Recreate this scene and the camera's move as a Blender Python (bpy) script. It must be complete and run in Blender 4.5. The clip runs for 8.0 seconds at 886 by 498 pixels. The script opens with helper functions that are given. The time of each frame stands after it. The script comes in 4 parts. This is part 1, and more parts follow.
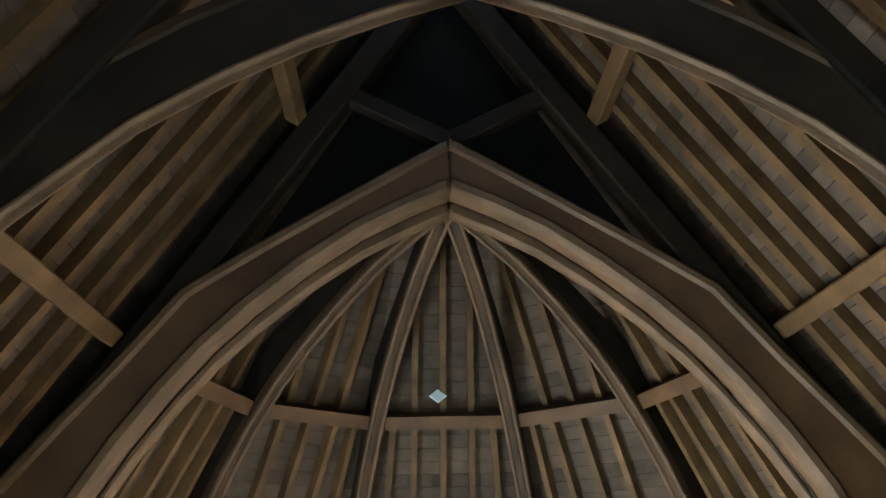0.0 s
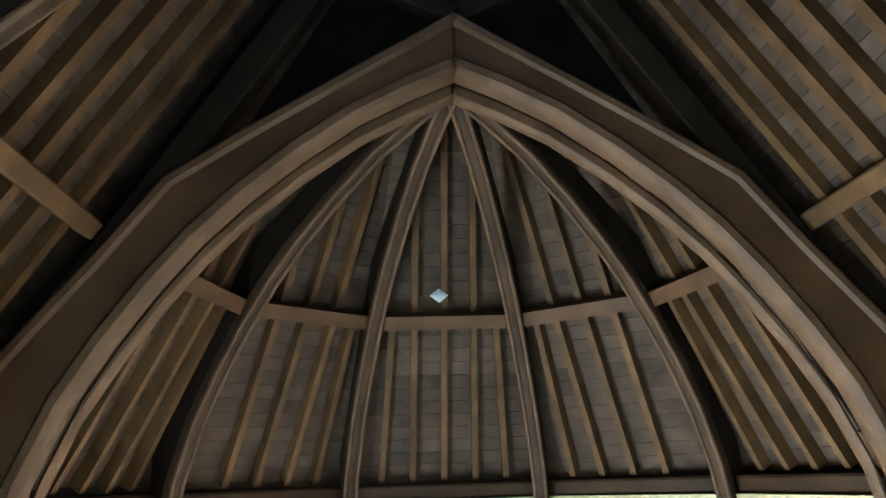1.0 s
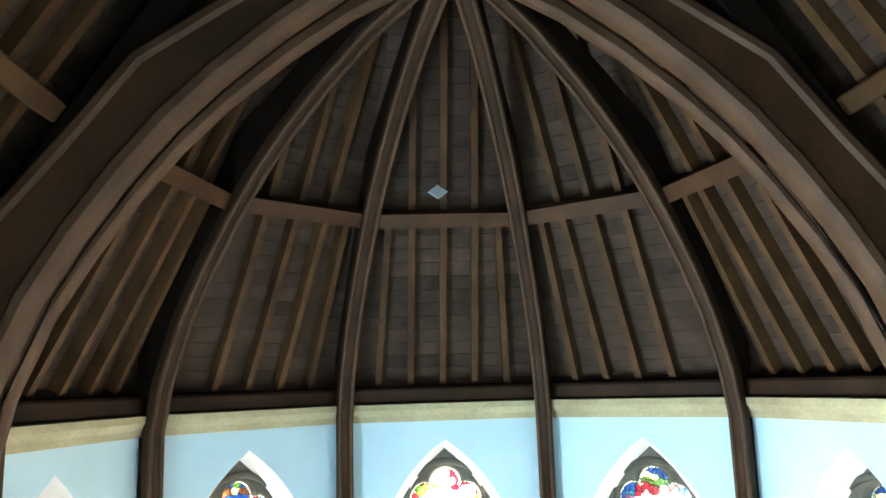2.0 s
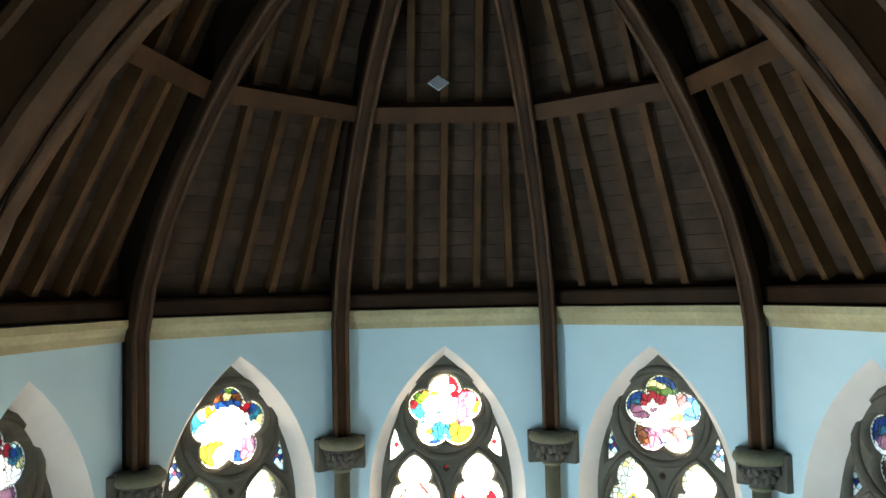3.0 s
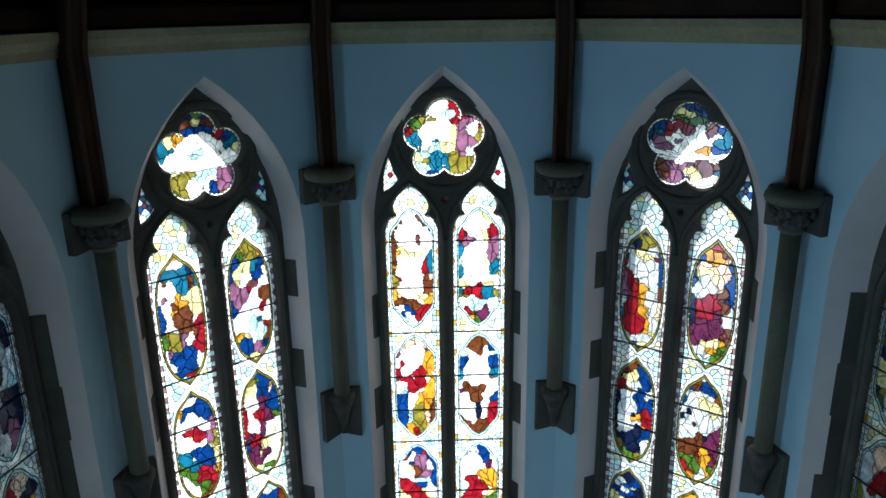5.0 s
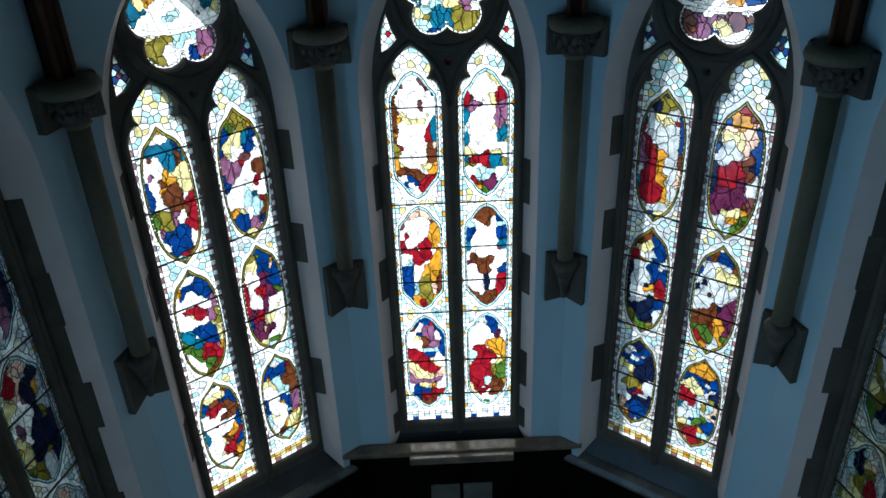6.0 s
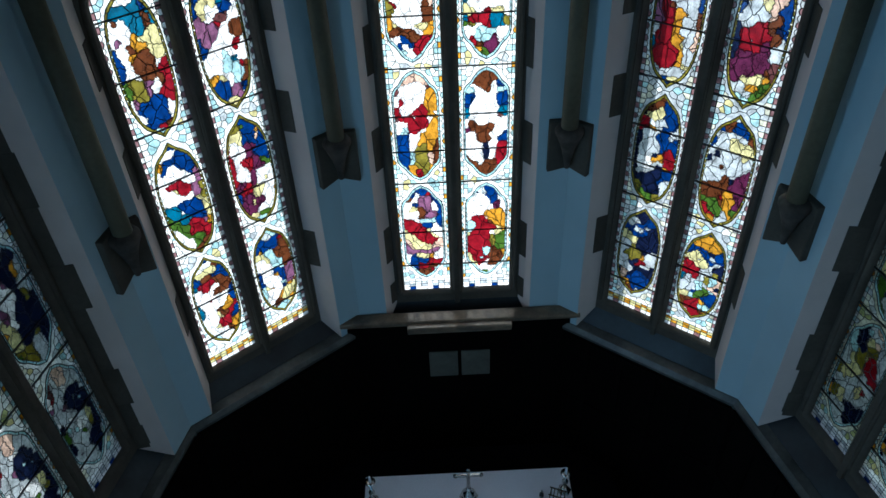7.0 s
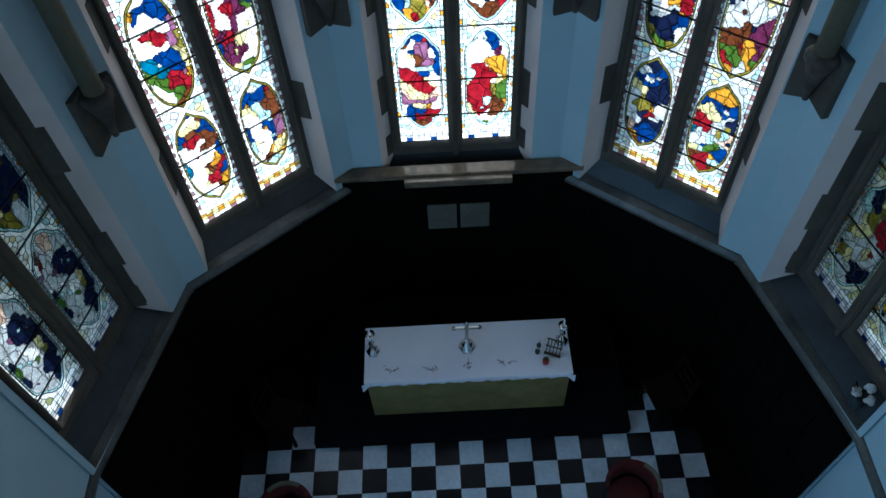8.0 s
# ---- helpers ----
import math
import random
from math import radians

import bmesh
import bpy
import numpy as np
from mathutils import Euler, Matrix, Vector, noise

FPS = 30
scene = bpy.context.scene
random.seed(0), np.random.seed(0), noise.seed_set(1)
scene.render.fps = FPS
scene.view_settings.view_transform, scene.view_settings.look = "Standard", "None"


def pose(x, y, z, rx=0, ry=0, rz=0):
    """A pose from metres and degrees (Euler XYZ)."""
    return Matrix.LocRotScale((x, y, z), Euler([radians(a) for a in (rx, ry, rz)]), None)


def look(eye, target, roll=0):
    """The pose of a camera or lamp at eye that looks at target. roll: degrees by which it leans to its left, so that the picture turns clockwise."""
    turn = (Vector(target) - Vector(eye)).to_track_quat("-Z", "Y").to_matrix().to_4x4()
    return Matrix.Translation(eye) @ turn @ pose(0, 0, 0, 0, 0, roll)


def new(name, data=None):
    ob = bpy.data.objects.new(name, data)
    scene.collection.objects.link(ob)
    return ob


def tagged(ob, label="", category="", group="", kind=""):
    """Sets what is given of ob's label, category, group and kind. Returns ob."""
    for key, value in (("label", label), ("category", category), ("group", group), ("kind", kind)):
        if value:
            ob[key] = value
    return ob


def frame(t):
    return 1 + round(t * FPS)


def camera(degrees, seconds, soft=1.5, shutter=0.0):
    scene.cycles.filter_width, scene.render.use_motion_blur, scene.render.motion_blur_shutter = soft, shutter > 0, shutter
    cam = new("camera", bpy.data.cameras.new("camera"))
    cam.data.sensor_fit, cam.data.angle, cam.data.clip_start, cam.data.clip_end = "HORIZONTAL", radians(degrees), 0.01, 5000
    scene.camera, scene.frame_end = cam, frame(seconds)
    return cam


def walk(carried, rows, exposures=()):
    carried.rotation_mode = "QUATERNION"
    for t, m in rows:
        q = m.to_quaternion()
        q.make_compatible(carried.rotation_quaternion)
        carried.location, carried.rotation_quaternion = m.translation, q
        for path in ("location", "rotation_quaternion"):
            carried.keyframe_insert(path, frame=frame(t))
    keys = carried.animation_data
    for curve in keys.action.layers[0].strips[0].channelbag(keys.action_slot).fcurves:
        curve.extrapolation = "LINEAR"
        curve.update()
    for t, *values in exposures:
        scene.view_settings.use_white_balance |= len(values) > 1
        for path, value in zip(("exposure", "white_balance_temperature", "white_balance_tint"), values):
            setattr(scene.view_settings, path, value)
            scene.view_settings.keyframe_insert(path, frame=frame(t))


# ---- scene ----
import collections

cam = camera(59.97, 8.0, soft=1.5)
PATH = [
    (0, (-0.427, -6.833, 9.436), (-0.2367, -3.1588, 11.0063), -1.57),
    (0.5, (-0.502, -6.556, 9.433), (-0.2816, -2.7989, 10.7877), -1.77),
    (1, (-0.537, -6.282, 9.423), (-0.2967, -2.4553, 10.5635), -1.89),
    (1.5, (-0.541, -6.009, 9.409), (-0.2868, -2.1253, 10.3298), -1.79),
    (1.7, (-0.536, -5.901, 9.403), (-0.2865, -1.9955, 10.2293), -1.88),
    (2.8, (-0.463, -5.312, 9.371), (-0.2474, -1.3301, 9.6883), -1.09),
    (3, (-0.446, -5.205, 9.366), (-0.2376, -1.2169, 9.5837), -1.24),
    (3.5, (-0.399, -4.942, 9.356), (-0.2213, -0.9468, 9.2775), -1.17),
    (4, (-0.353, -4.681, 9.350), (-0.2021, -0.7127, 8.8740), -1.33),
    (4.5, (-0.311, -4.424, 9.347), (-0.1807, -0.5205, 8.4841), -1.40),
    (4.7, (-0.295, -4.322, 9.346), (-0.1638, -0.4548, 8.3341), -0.70),
    (5.8, (-0.228, -3.776, 9.348), (-0.1692, -0.2039, 7.5492), -2.17),
    (6, (-0.219, -3.680, 9.348), (-0.1708, -0.1805, 7.4112), -2.18),
    (6.5, (-0.199, -3.444, 9.347), (-0.1670, -0.1487, 7.0798), -2.43),
    (7, (-0.182, -3.216, 9.341), (-0.1668, -0.1664, 6.7525), -2.62),
    (7.5, (-0.163, -2.997, 9.327), (-0.1692, -0.2521, 6.4174), -2.95),
    (7.8, (-0.150, -2.871, 9.313), (-0.1566, -0.3233, 6.2291), -3.61),
    (8, (-0.139, -2.789, 9.301), (-0.1718, -0.3816, 6.1065), -3.57),
]
walk(cam, [(t, look(eye, target, roll)) for t, eye, target, roll in PATH],
     exposures=[(0, 6.35, 6900, 6), (1.0, 6.4, 6500, 6), (1.6, 6.2, 6150, 6), (2.8, 4.95, 6850, 7), (3.5, 4.2, 6250, 5),
                (4.5, 2.75, 5350, 3), (6.0, 1.8, 4950, 4), (7.0, 1.68, 4850, 4), (8.0, 2.2, 4750, 5)])

# ---- light ----
SIDE_OPENINGS = (-1.7, -5.6)             # middles of the unseen side openings added for the fill lamps
SUN_TURN, SUN_UP = -5.0, 30.0          # degrees from the axis of the chancel, and above the horizon
world = bpy.data.worlds.new("sky")
scene.world = world
world.use_nodes = True
wn = world.node_tree.nodes
sky = wn.new("ShaderNodeTexSky")
sky.sky_type, sky.sun_disc = "NISHITA", False
sky.sun_elevation, sky.sun_rotation = radians(SUN_UP), radians(SUN_TURN)
wn["Background"].inputs["Strength"].default_value = 0.10
world.node_tree.links.new(sky.outputs["Color"], wn["Background"].inputs["Color"])
sun = new("sun", bpy.data.lights.new("sun", "SUN"))
sun.data.energy, sun.data.angle, sun.data.color = 5.0, radians(0.5), (1.0, 0.90, 0.76)
a, b = radians(SUN_TURN), radians(SUN_UP)
sun.matrix_world = look((math.sin(a) * math.cos(b) * 30, math.cos(a) * math.cos(b) * 30, math.sin(b) * 30), (0, 0, 0))


def fill_lamp(x, y, z, w, h, turn, power, color, lift=0):
    """An added area lamp in an unseen opening, to fill the roof and walls."""
    ob = new("window_daylight", bpy.data.lights.new("window_daylight", "AREA"))
    ob.data.shape, ob.data.size, ob.data.size_y = "RECTANGLE", w, h
    ob.data.energy, ob.data.color = power, color
    ob.matrix_world = pose(x, y, z, 0, 0, turn) @ pose(0, 0, 0, 90 + lift, 0, 0)
    return ob


# Added fills: cool from the north, warm from the south, one from the west.
for yy, north, south in zip(SIDE_OPENINGS, (18, 10), (5.0, 2.6)):
    fill_lamp(-3.85, yy, 5.4, 1.3, 3.6, -90, north, (0.62, 0.84, 1.0), 14)
    fill_lamp(3.85, yy, 5.4, 1.3, 3.6, 90, south, (1.0, 0.74, 0.50), -32)
fill_lamp(-0.9, -15.9, 4.7, 2.4, 4.6, 180, 38, (1.0, 0.94, 0.86), -10)


# ---- materials ----
def mat(name, color, rough=0.6, color2=None, scale=3.0, stretch=(1, 1, 1), bump=0.1, fine=40.0, metal=0.0, rnd=0.12, spec=0.4, grain=0.5):
    m = bpy.data.materials.new(name)
    m.use_nodes = True
    n, l = m.node_tree.nodes, m.node_tree.links
    bs = n["Principled BSDF"]
    bs.inputs["Roughness"].default_value, bs.inputs["Metallic"].default_value = rough, metal
    bs.inputs["Specular IOR Level"].default_value = spec
    tc, mp = n.new("ShaderNodeTexCoord"), n.new("ShaderNodeMapping")
    mp.inputs["Scale"].default_value = stretch
    l.new(tc.outputs["Object"], mp.inputs["Vector"])
    big, small = n.new("ShaderNodeTexNoise"), n.new("ShaderNodeTexNoise")
    big.inputs["Scale"].default_value, big.inputs["Detail"].default_value = scale, 5
    small.inputs["Scale"].default_value, small.inputs["Detail"].default_value = fine, 4
    info, add = n.new("ShaderNodeObjectInfo"), n.new("ShaderNodeVectorMath")
    add.operation = "MULTIPLY_ADD"
    l.new(info.outputs["Random"], add.inputs[0])
    add.inputs[1].default_value = (17, 23, 31)
    l.new(mp.outputs["Vector"], add.inputs[2])
    for t in (big, small):
        l.new(add.outputs["Vector"], t.inputs["Vector"])
    c2 = color2 or tuple(v * 0.62 for v in color)
    ramp = n.new("ShaderNodeValToRGB")
    ramp.color_ramp.elements[0].position, ramp.color_ramp.elements[1].position = 0.32, 0.68
    ramp.color_ramp.elements[0].color, ramp.color_ramp.elements[1].color = (*c2, 1), (*color, 1)
    l.new(big.outputs["Fac"], ramp.inputs["Fac"])
    hsv, fac = n.new("ShaderNodeHueSaturation"), n.new("ShaderNodeMath")
    fac.operation = "MULTIPLY_ADD"
    l.new(small.outputs["Fac"], fac.inputs[0])
    fac.inputs[1].default_value, fac.inputs[2].default_value = grain, 1 - grain / 2
    var = n.new("ShaderNodeMath")
    var.operation = "MULTIPLY_ADD"
    l.new(info.outputs["Random"], var.inputs[0])
    var.inputs[1].default_value, var.inputs[2].default_value = 2 * rnd, 1 - rnd
    mul = n.new("ShaderNodeMath")
    mul.operation = "MULTIPLY"
    l.new(fac.outputs[0], mul.inputs[0]), l.new(var.outputs[0], mul.inputs[1])
    l.new(mul.outputs[0], hsv.inputs["Value"])
    l.new(ramp.outputs["Color"], hsv.inputs["Color"])
    l.new(hsv.outputs["Color"], bs.inputs["Base Color"])
    bp = n.new("ShaderNodeBump")
    bp.inputs["Strength"].default_value, bp.inputs["Distance"].default_value = bump, 0.01
    l.new(small.outputs["Fac"], bp.inputs["Height"])
    l.new(bp.outputs["Normal"], bs.inputs["Normal"])
    return m


def glass(name, color, trace=0.68):
    m = bpy.data.materials.new("glass_" + name)
    m.use_nodes = True
    n, l = m.node_tree.nodes, m.node_tree.links
    n.remove(n["Principled BSDF"])
    out = n["Material Output"]
    tc, ns = n.new("ShaderNodeTexCoord"), n.new("ShaderNodeTexNoise")
    ns.inputs["Scale"].default_value, ns.inputs["Detail"].default_value = 11, 7
    l.new(tc.outputs["Object"], ns.inputs["Vector"])
    ramp = n.new("ShaderNodeValToRGB")
    ramp.color_ramp.elements[0].position, ramp.color_ramp.elements[1].position = 0.3, 0.65
    ramp.color_ramp.elements[0].color = (*[v * 0.38 for v in color], 1)
    ramp.color_ramp.elements[1].color = (*color, 1)
    l.new(ns.outputs["Fac"], ramp.inputs["Fac"])
    # painted trace lines and folds on the glass
    warp, vor = n.new("ShaderNodeVectorMath"), n.new("ShaderNodeTexVoronoi")
    soft = n.new("ShaderNodeTexNoise")
    soft.inputs["Scale"].default_value, soft.inputs["Detail"].default_value = 16, 2
    l.new(tc.outputs["Object"], soft.inputs["Vector"])
    warp.operation = "MULTIPLY_ADD"
    l.new(soft.outputs["Color"], warp.inputs[0])
    warp.inputs[1].default_value = (0.05, 0.0, 0.05)
    l.new(tc.outputs["Object"], warp.inputs[2])
    vor.feature = "DISTANCE_TO_EDGE"
    vor.inputs["Scale"].default_value = 22
    squeeze = n.new("ShaderNodeMapping")
    squeeze.inputs["Scale"].default_value = (1.5, 1.0, 0.8)
    l.new(warp.outputs["Vector"], squeeze.inputs["Vector"]), l.new(squeeze.outputs["Vector"], vor.inputs["Vector"])
    line = n.new("ShaderNodeMapRange")
    line.inputs["From Min"].default_value, line.inputs["From Max"].default_value = 0.02, 0.09
    line.inputs["To Min"].default_value, line.inputs["To Max"].default_value = trace, 1.0
    l.new(vor.outputs["Distance"], line.inputs["Value"])
    inked = n.new("ShaderNodeVectorMath")
    inked.operation = "SCALE"
    l.new(ramp.outputs["Color"], inked.inputs[0]), l.new(line.outputs["Result"], inked.inputs["Scale"])
    tr, tp, gl = n.new("ShaderNodeBsdfTranslucent"), n.new("ShaderNodeBsdfTransparent"), n.new("ShaderNodeBsdfGlossy")
    gl.inputs["Roughness"].default_value = 0.15
    l.new(inked.outputs["Vector"], tr.inputs["Color"]), l.new(inked.outputs["Vector"], tp.inputs["Color"])
    m1, m2 = n.new("ShaderNodeMixShader"), n.new("ShaderNodeMixShader")
    m1.inputs["Fac"].default_value, m2.inputs["Fac"].default_value = 0.22, 0.04
    l.new(tr.outputs[0], m1.inputs[1]), l.new(tp.outputs[0], m1.inputs[2])
    l.new(m1.outputs[0], m2.inputs[1]), l.new(gl.outputs[0], m2.inputs[2])
    l.new(m2.outputs[0], out.inputs["Surface"])
    return m


OAK = mat("dark_oak", (0.0427, 0.0201, 0.0098), 0.62, (0.0188, 0.0089, 0.0046), 2.0, (1, 1, 1), 0.25, 26, spec=0.12)
# Light caught by arch mouldings and rib rolls is put into this oak.
LIT_OAK = mat("lit_oak", (0.0915, 0.0459, 0.0246), 0.6, (0.0526, 0.0265, 0.0138), 2.5, (1, 1, 1), 0.25, 30, spec=0.15)
BROWN_OAK = mat("brown_oak", (0.0707, 0.0316, 0.0145), 0.6, (0.0396, 0.0177, 0.0089), 2.2, (1, 1, 1), 0.25, 28, spec=0.12)
OAK_LIGHT = mat("rafter_oak", (0.0892, 0.0423, 0.0174), 0.65, (0.0453, 0.0215, 0.0090), 3.0, (1, 1, 1), 0.25, 30, spec=0.12)
BOARD = mat("roof_board", (0.0707, 0.0416, 0.0284), 0.75, (0.0319, 0.0200, 0.0138), 3.2, (1, 1, 1), 0.35, 70, rnd=0.13, spec=0.10, grain=0.4)
# Truss and rib-web shade is put into this oak; side chairs share it.
SHADED_OAK = mat("shaded_oak", (0.0166, 0.0099, 0.0069), 0.6, (0.0075, 0.0050, 0.0035), 3.0, (1, 1, 1), 0.2, 30, spec=0.05)
# Board colour that holds the darkness of the unlit roof void.
VOID_BOARD = mat("void_shade_board", (0.006, 0.005, 0.004), 0.8, (0.003, 0.003, 0.003), 3.0, (1, 1, 1), 0.2, 30, spec=0.02)
# Dark wood, taken near black to hold the deep shade around the altar.
DEEP_SHADE_OAK = mat("deep_shade_oak", (0.006, 0.005, 0.004), 0.7, (0.004, 0.003, 0.003), 3.0, (1, 1, 1), 0.2, 30, spec=0.03)
PLASTER = mat("white_plaster", (0.51, 0.66, 0.725), 0.85, (0.465, 0.608, 0.67), 0.9, (1, 1, 1), 0.05, 5, rnd=0.01, grain=0.08)
# Cream limewash, brightened and warmed with the glow of the windows.
REVEAL = mat("glass_lit_limewash", (0.79, 0.70, 0.65), 0.85, (0.70, 0.62, 0.57), 1.4, (1, 1, 1), 0.06, 8, rnd=0.01, grain=0.12)
CORNICE = mat("buff_stone", (0.416, 0.353, 0.205), 0.8, (0.304, 0.246, 0.137), 1.6, (1, 1, 1), 0.12, 25)
STONE = mat("grey_brown_stone", (0.1053, 0.0940, 0.0732), 0.8, (0.0650, 0.0584, 0.0451), 2.5, (1, 1, 1), 0.2, 25)
CARVED = mat("carved_stone", (0.093, 0.083, 0.070), 0.85, (0.038, 0.034, 0.029), 9.0, (1, 1, 1), 0.5, 30)
SHAFT = mat("olive_buff_stone", (0.132, 0.125, 0.079), 0.7, (0.092, 0.086, 0.055), 2.0, (1, 1, 1), 0.1, 25)
SILL = mat("sill_slate", (0.045, 0.061, 0.069), 0.42, (0.016, 0.022, 0.027), 2.0, (1, 1, 1), 0.15, 20)
# Buff tone chosen for the unseen floor that bounces light to the roof.
BOUNCE_STONE = mat("bounce_buff_flags", (0.19, 0.165, 0.14), 0.6, (0.13, 0.112, 0.094), 1.2, (1, 1, 1), 0.1, 14)
LEAD = mat("lead_came", (0.018, 0.018, 0.02), 0.6, None, 5, (1, 1, 1), 0.05, 30)
IRON = mat("iron_bar", (0.015, 0.014, 0.014), 0.6, None, 5, (1, 1, 1), 0.05, 30)
LINEN = mat("white_linen", (0.880, 0.900, 0.970), 0.9, (0.830, 0.850, 0.920), 2.5, (1, 1, 1), 0.15, 90, rnd=0.02)
FRONTAL = mat("gold_green_frontal", (0.30, 0.25, 0.085), 0.7, (0.20, 0.17, 0.06), 5, (1, 1, 1), 0.2, 60)
WHITE_TILE = mat("white_marble", (0.70, 0.78, 0.86), 0.22, (0.57, 0.64, 0.71), 3.0, (1, 1, 1), 0.02, 20, rnd=0.1, spec=0.5)
BLACK_TILE = mat("black_marble", (0.016, 0.017, 0.020), 0.22, (0.010, 0.010, 0.012), 4.0, (1, 1, 1), 0.02, 20, rnd=0.2, spec=0.2)
GLAZED = mat("white_glaze", (0.90, 0.92, 0.95), 0.25, (0.84, 0.86, 0.9), 3.0, (1, 1, 1), 0.02, 20, rnd=0.0, grain=0.05)
CARPET = mat("dark_carpet", (0.010, 0.010, 0.012), 0.95, (0.006, 0.006, 0.008), 6, (1, 1, 1), 0.3, 160, spec=0.02)
SILVER = mat("silver_plate", (0.72, 0.71, 0.68), 0.18, (0.6, 0.59, 0.56), 6, (1, 1, 1), 0.02, 40, metal=1.0)
RED = mat("red_velvet", (0.085, 0.008, 0.007), 0.85, (0.045, 0.004, 0.004), 5, (1, 1, 1), 0.2, 90)
# Grey ledge stone, paler than the slate sills.
NOSING = mat("ledge_grey_stone", (0.15, 0.155, 0.14), 0.35, (0.06, 0.066, 0.062), 3.0, (1, 1, 1), 0.2, 24)
# Sunlight on the reredos shelf is put into this tan tone.
SHELF = mat("sunlit_tan_stone", (0.27, 0.205, 0.135), 0.35, (0.11, 0.088, 0.062), 5, (1, 1, 1), 0.2, 30)
GREY_PANEL = mat("grey_marble_panel", (0.17, 0.165, 0.13), 0.5, (0.11, 0.108, 0.088), 3, (1, 1, 1), 0.05, 20)
GROUND = mat("grass", (0.07, 0.10, 0.035), 0.9, (0.045, 0.06, 0.02), 0.8, (1, 1, 1), 0.4, 8)
GLASS = {k: glass(k, c) for k, c in dict(
    white=(0.64, 0.61, 0.55), cyan=(0.3, 0.42, 0.41), straw=(0.46, 0.39, 0.17), gold=(0.3472, 0.155, 0.00744), red=(0.15, 0.0035, 0.008),
    blue=(0.00496, 0.02232, 0.1054), teal=(0.012, 0.075, 0.125), green=(0.04216, 0.08184, 0.00868), plum=(0.05704, 0.009296, 0.02976), brown=(0.06944, 0.01984, 0.0062),
    pink=(0.085, 0.03, 0.028), night=(0.00496, 0.00744, 0.0248), olive=(0.13, 0.105, 0.012), flesh=(0.48, 0.31, 0.22), milk=(0.66, 0.61, 0.56), cloud=(0.36, 0.36, 0.35), reed=(0.3, 0.3, 0.12), cream=(0.5, 0.46, 0.34), mauve=(0.14, 0.055, 0.10), rose=(0.16, 0.085, 0.085)).items()}
GKEYS = list(GLASS)


# ---- mesh helpers ----
def put(name, data, parent=None, label="", m=None):
    ob = new(name, data)
    if m is not None:
        ob.matrix_local = m
    if parent:
        ob.parent = parent
    if label:
        ob["label"] = label
    return ob


def mesh_of(name, bm, *mats):
    me = bpy.data.meshes.new(name)
    bm.normal_update()
    bm.to_mesh(me)
    bm.free()
    for mt in mats:
        me.materials.append(mt)
    return me


def part(name, bm, material, parent, label="", m=None):
    return put(name, mesh_of(name, bm, material), parent, label, m)


def thing(name, label, category, group="", kind="", m=None):
    ob = new(name)
    ob.empty_display_size = 0.1
    if m is not None:
        ob.matrix_local = m
    return tagged(ob, label, category, group, kind)


def box_bm(x0, x1, y0, y1, z0, z1, chamfer=0.0):
    bm = bmesh.new()
    bmesh.ops.create_cube(bm, size=1, matrix=Matrix.LocRotScale(((x0 + x1) / 2, (y0 + y1) / 2, (z0 + z1) / 2), None, (x1 - x0, y1 - y0, z1 - z0)))
    if chamfer:
        bmesh.ops.bevel(bm, geom=bm.edges[:], offset=chamfer, segments=2, affect="EDGES", profile=0.6)
    return bm


def beam_bm(p0, p1, w, h, up=(0, 0, 1), chamfer=0.012):
    """A squared timber from p0 to p1: w across, h along the direction up."""
    p0, p1 = Vector(p0), Vector(p1)
    d = (p1 - p0).normalized()
    s = d.cross(Vector(up)).normalized()
    u = s.cross(d)
    bm = bmesh.new()
    L = (p1 - p0).length
    m = Matrix((( *s, 0), (*d, 0), (*u, 0), (0, 0, 0, 1))).transposed()
    bmesh.ops.create_cube(bm, size=1, matrix=Matrix.Translation((p0 + p1) / 2) @ m @ Matrix.Diagonal((w, L, h, 1)))
    if chamfer:
        bmesh.ops.bevel(bm, geom=bm.edges[:], offset=chamfer, segments=1, affect="EDGES")
    return bm


def slab(outlines, depth, chamfer=0.0, at=0.0):
    """A mesh from outlines in the (u, z) plane, the later ones holes, `depth` thick along y from `at` on, with chamfered edges."""
    cu = bpy.data.curves.new("outline", "CURVE")
    cu.dimensions, cu.fill_mode = "2D", "BOTH"
    cu.extrude, cu.bevel_depth, cu.bevel_resolution, cu.offset = depth / 2 - chamfer, chamfer, 0, -chamfer
    for pts in outlines:
        sp = cu.splines.new("POLY")
        sp.points.add(len(pts) - 1)
        for p, q in zip(sp.points, pts):
            p.co = (q[0], q[1], 0, 1)
        sp.use_cyclic_u = True
    ob = bpy.data.objects.new("outline", cu)
    scene.collection.objects.link(ob)
    me = bpy.data.meshes.new_from_object(ob.evaluated_get(bpy.context.evaluated_depsgraph_get()))
    bpy.data.objects.remove(ob)
    me.transform(Matrix.Translation((0, at + depth / 2, 0)) @ pose(0, 0, 0, 90))
    return me


def slab_part(name, outlines, depth, material, parent=None, chamfer=0.0, at=0.0, label="", m=None):
    me = slab(outlines, depth, chamfer, at)
    me.materials.clear()
    me.materials.append(material)
    for p in me.polygons:
        p.material_index = 0
    return put(name, me, parent, label, m)


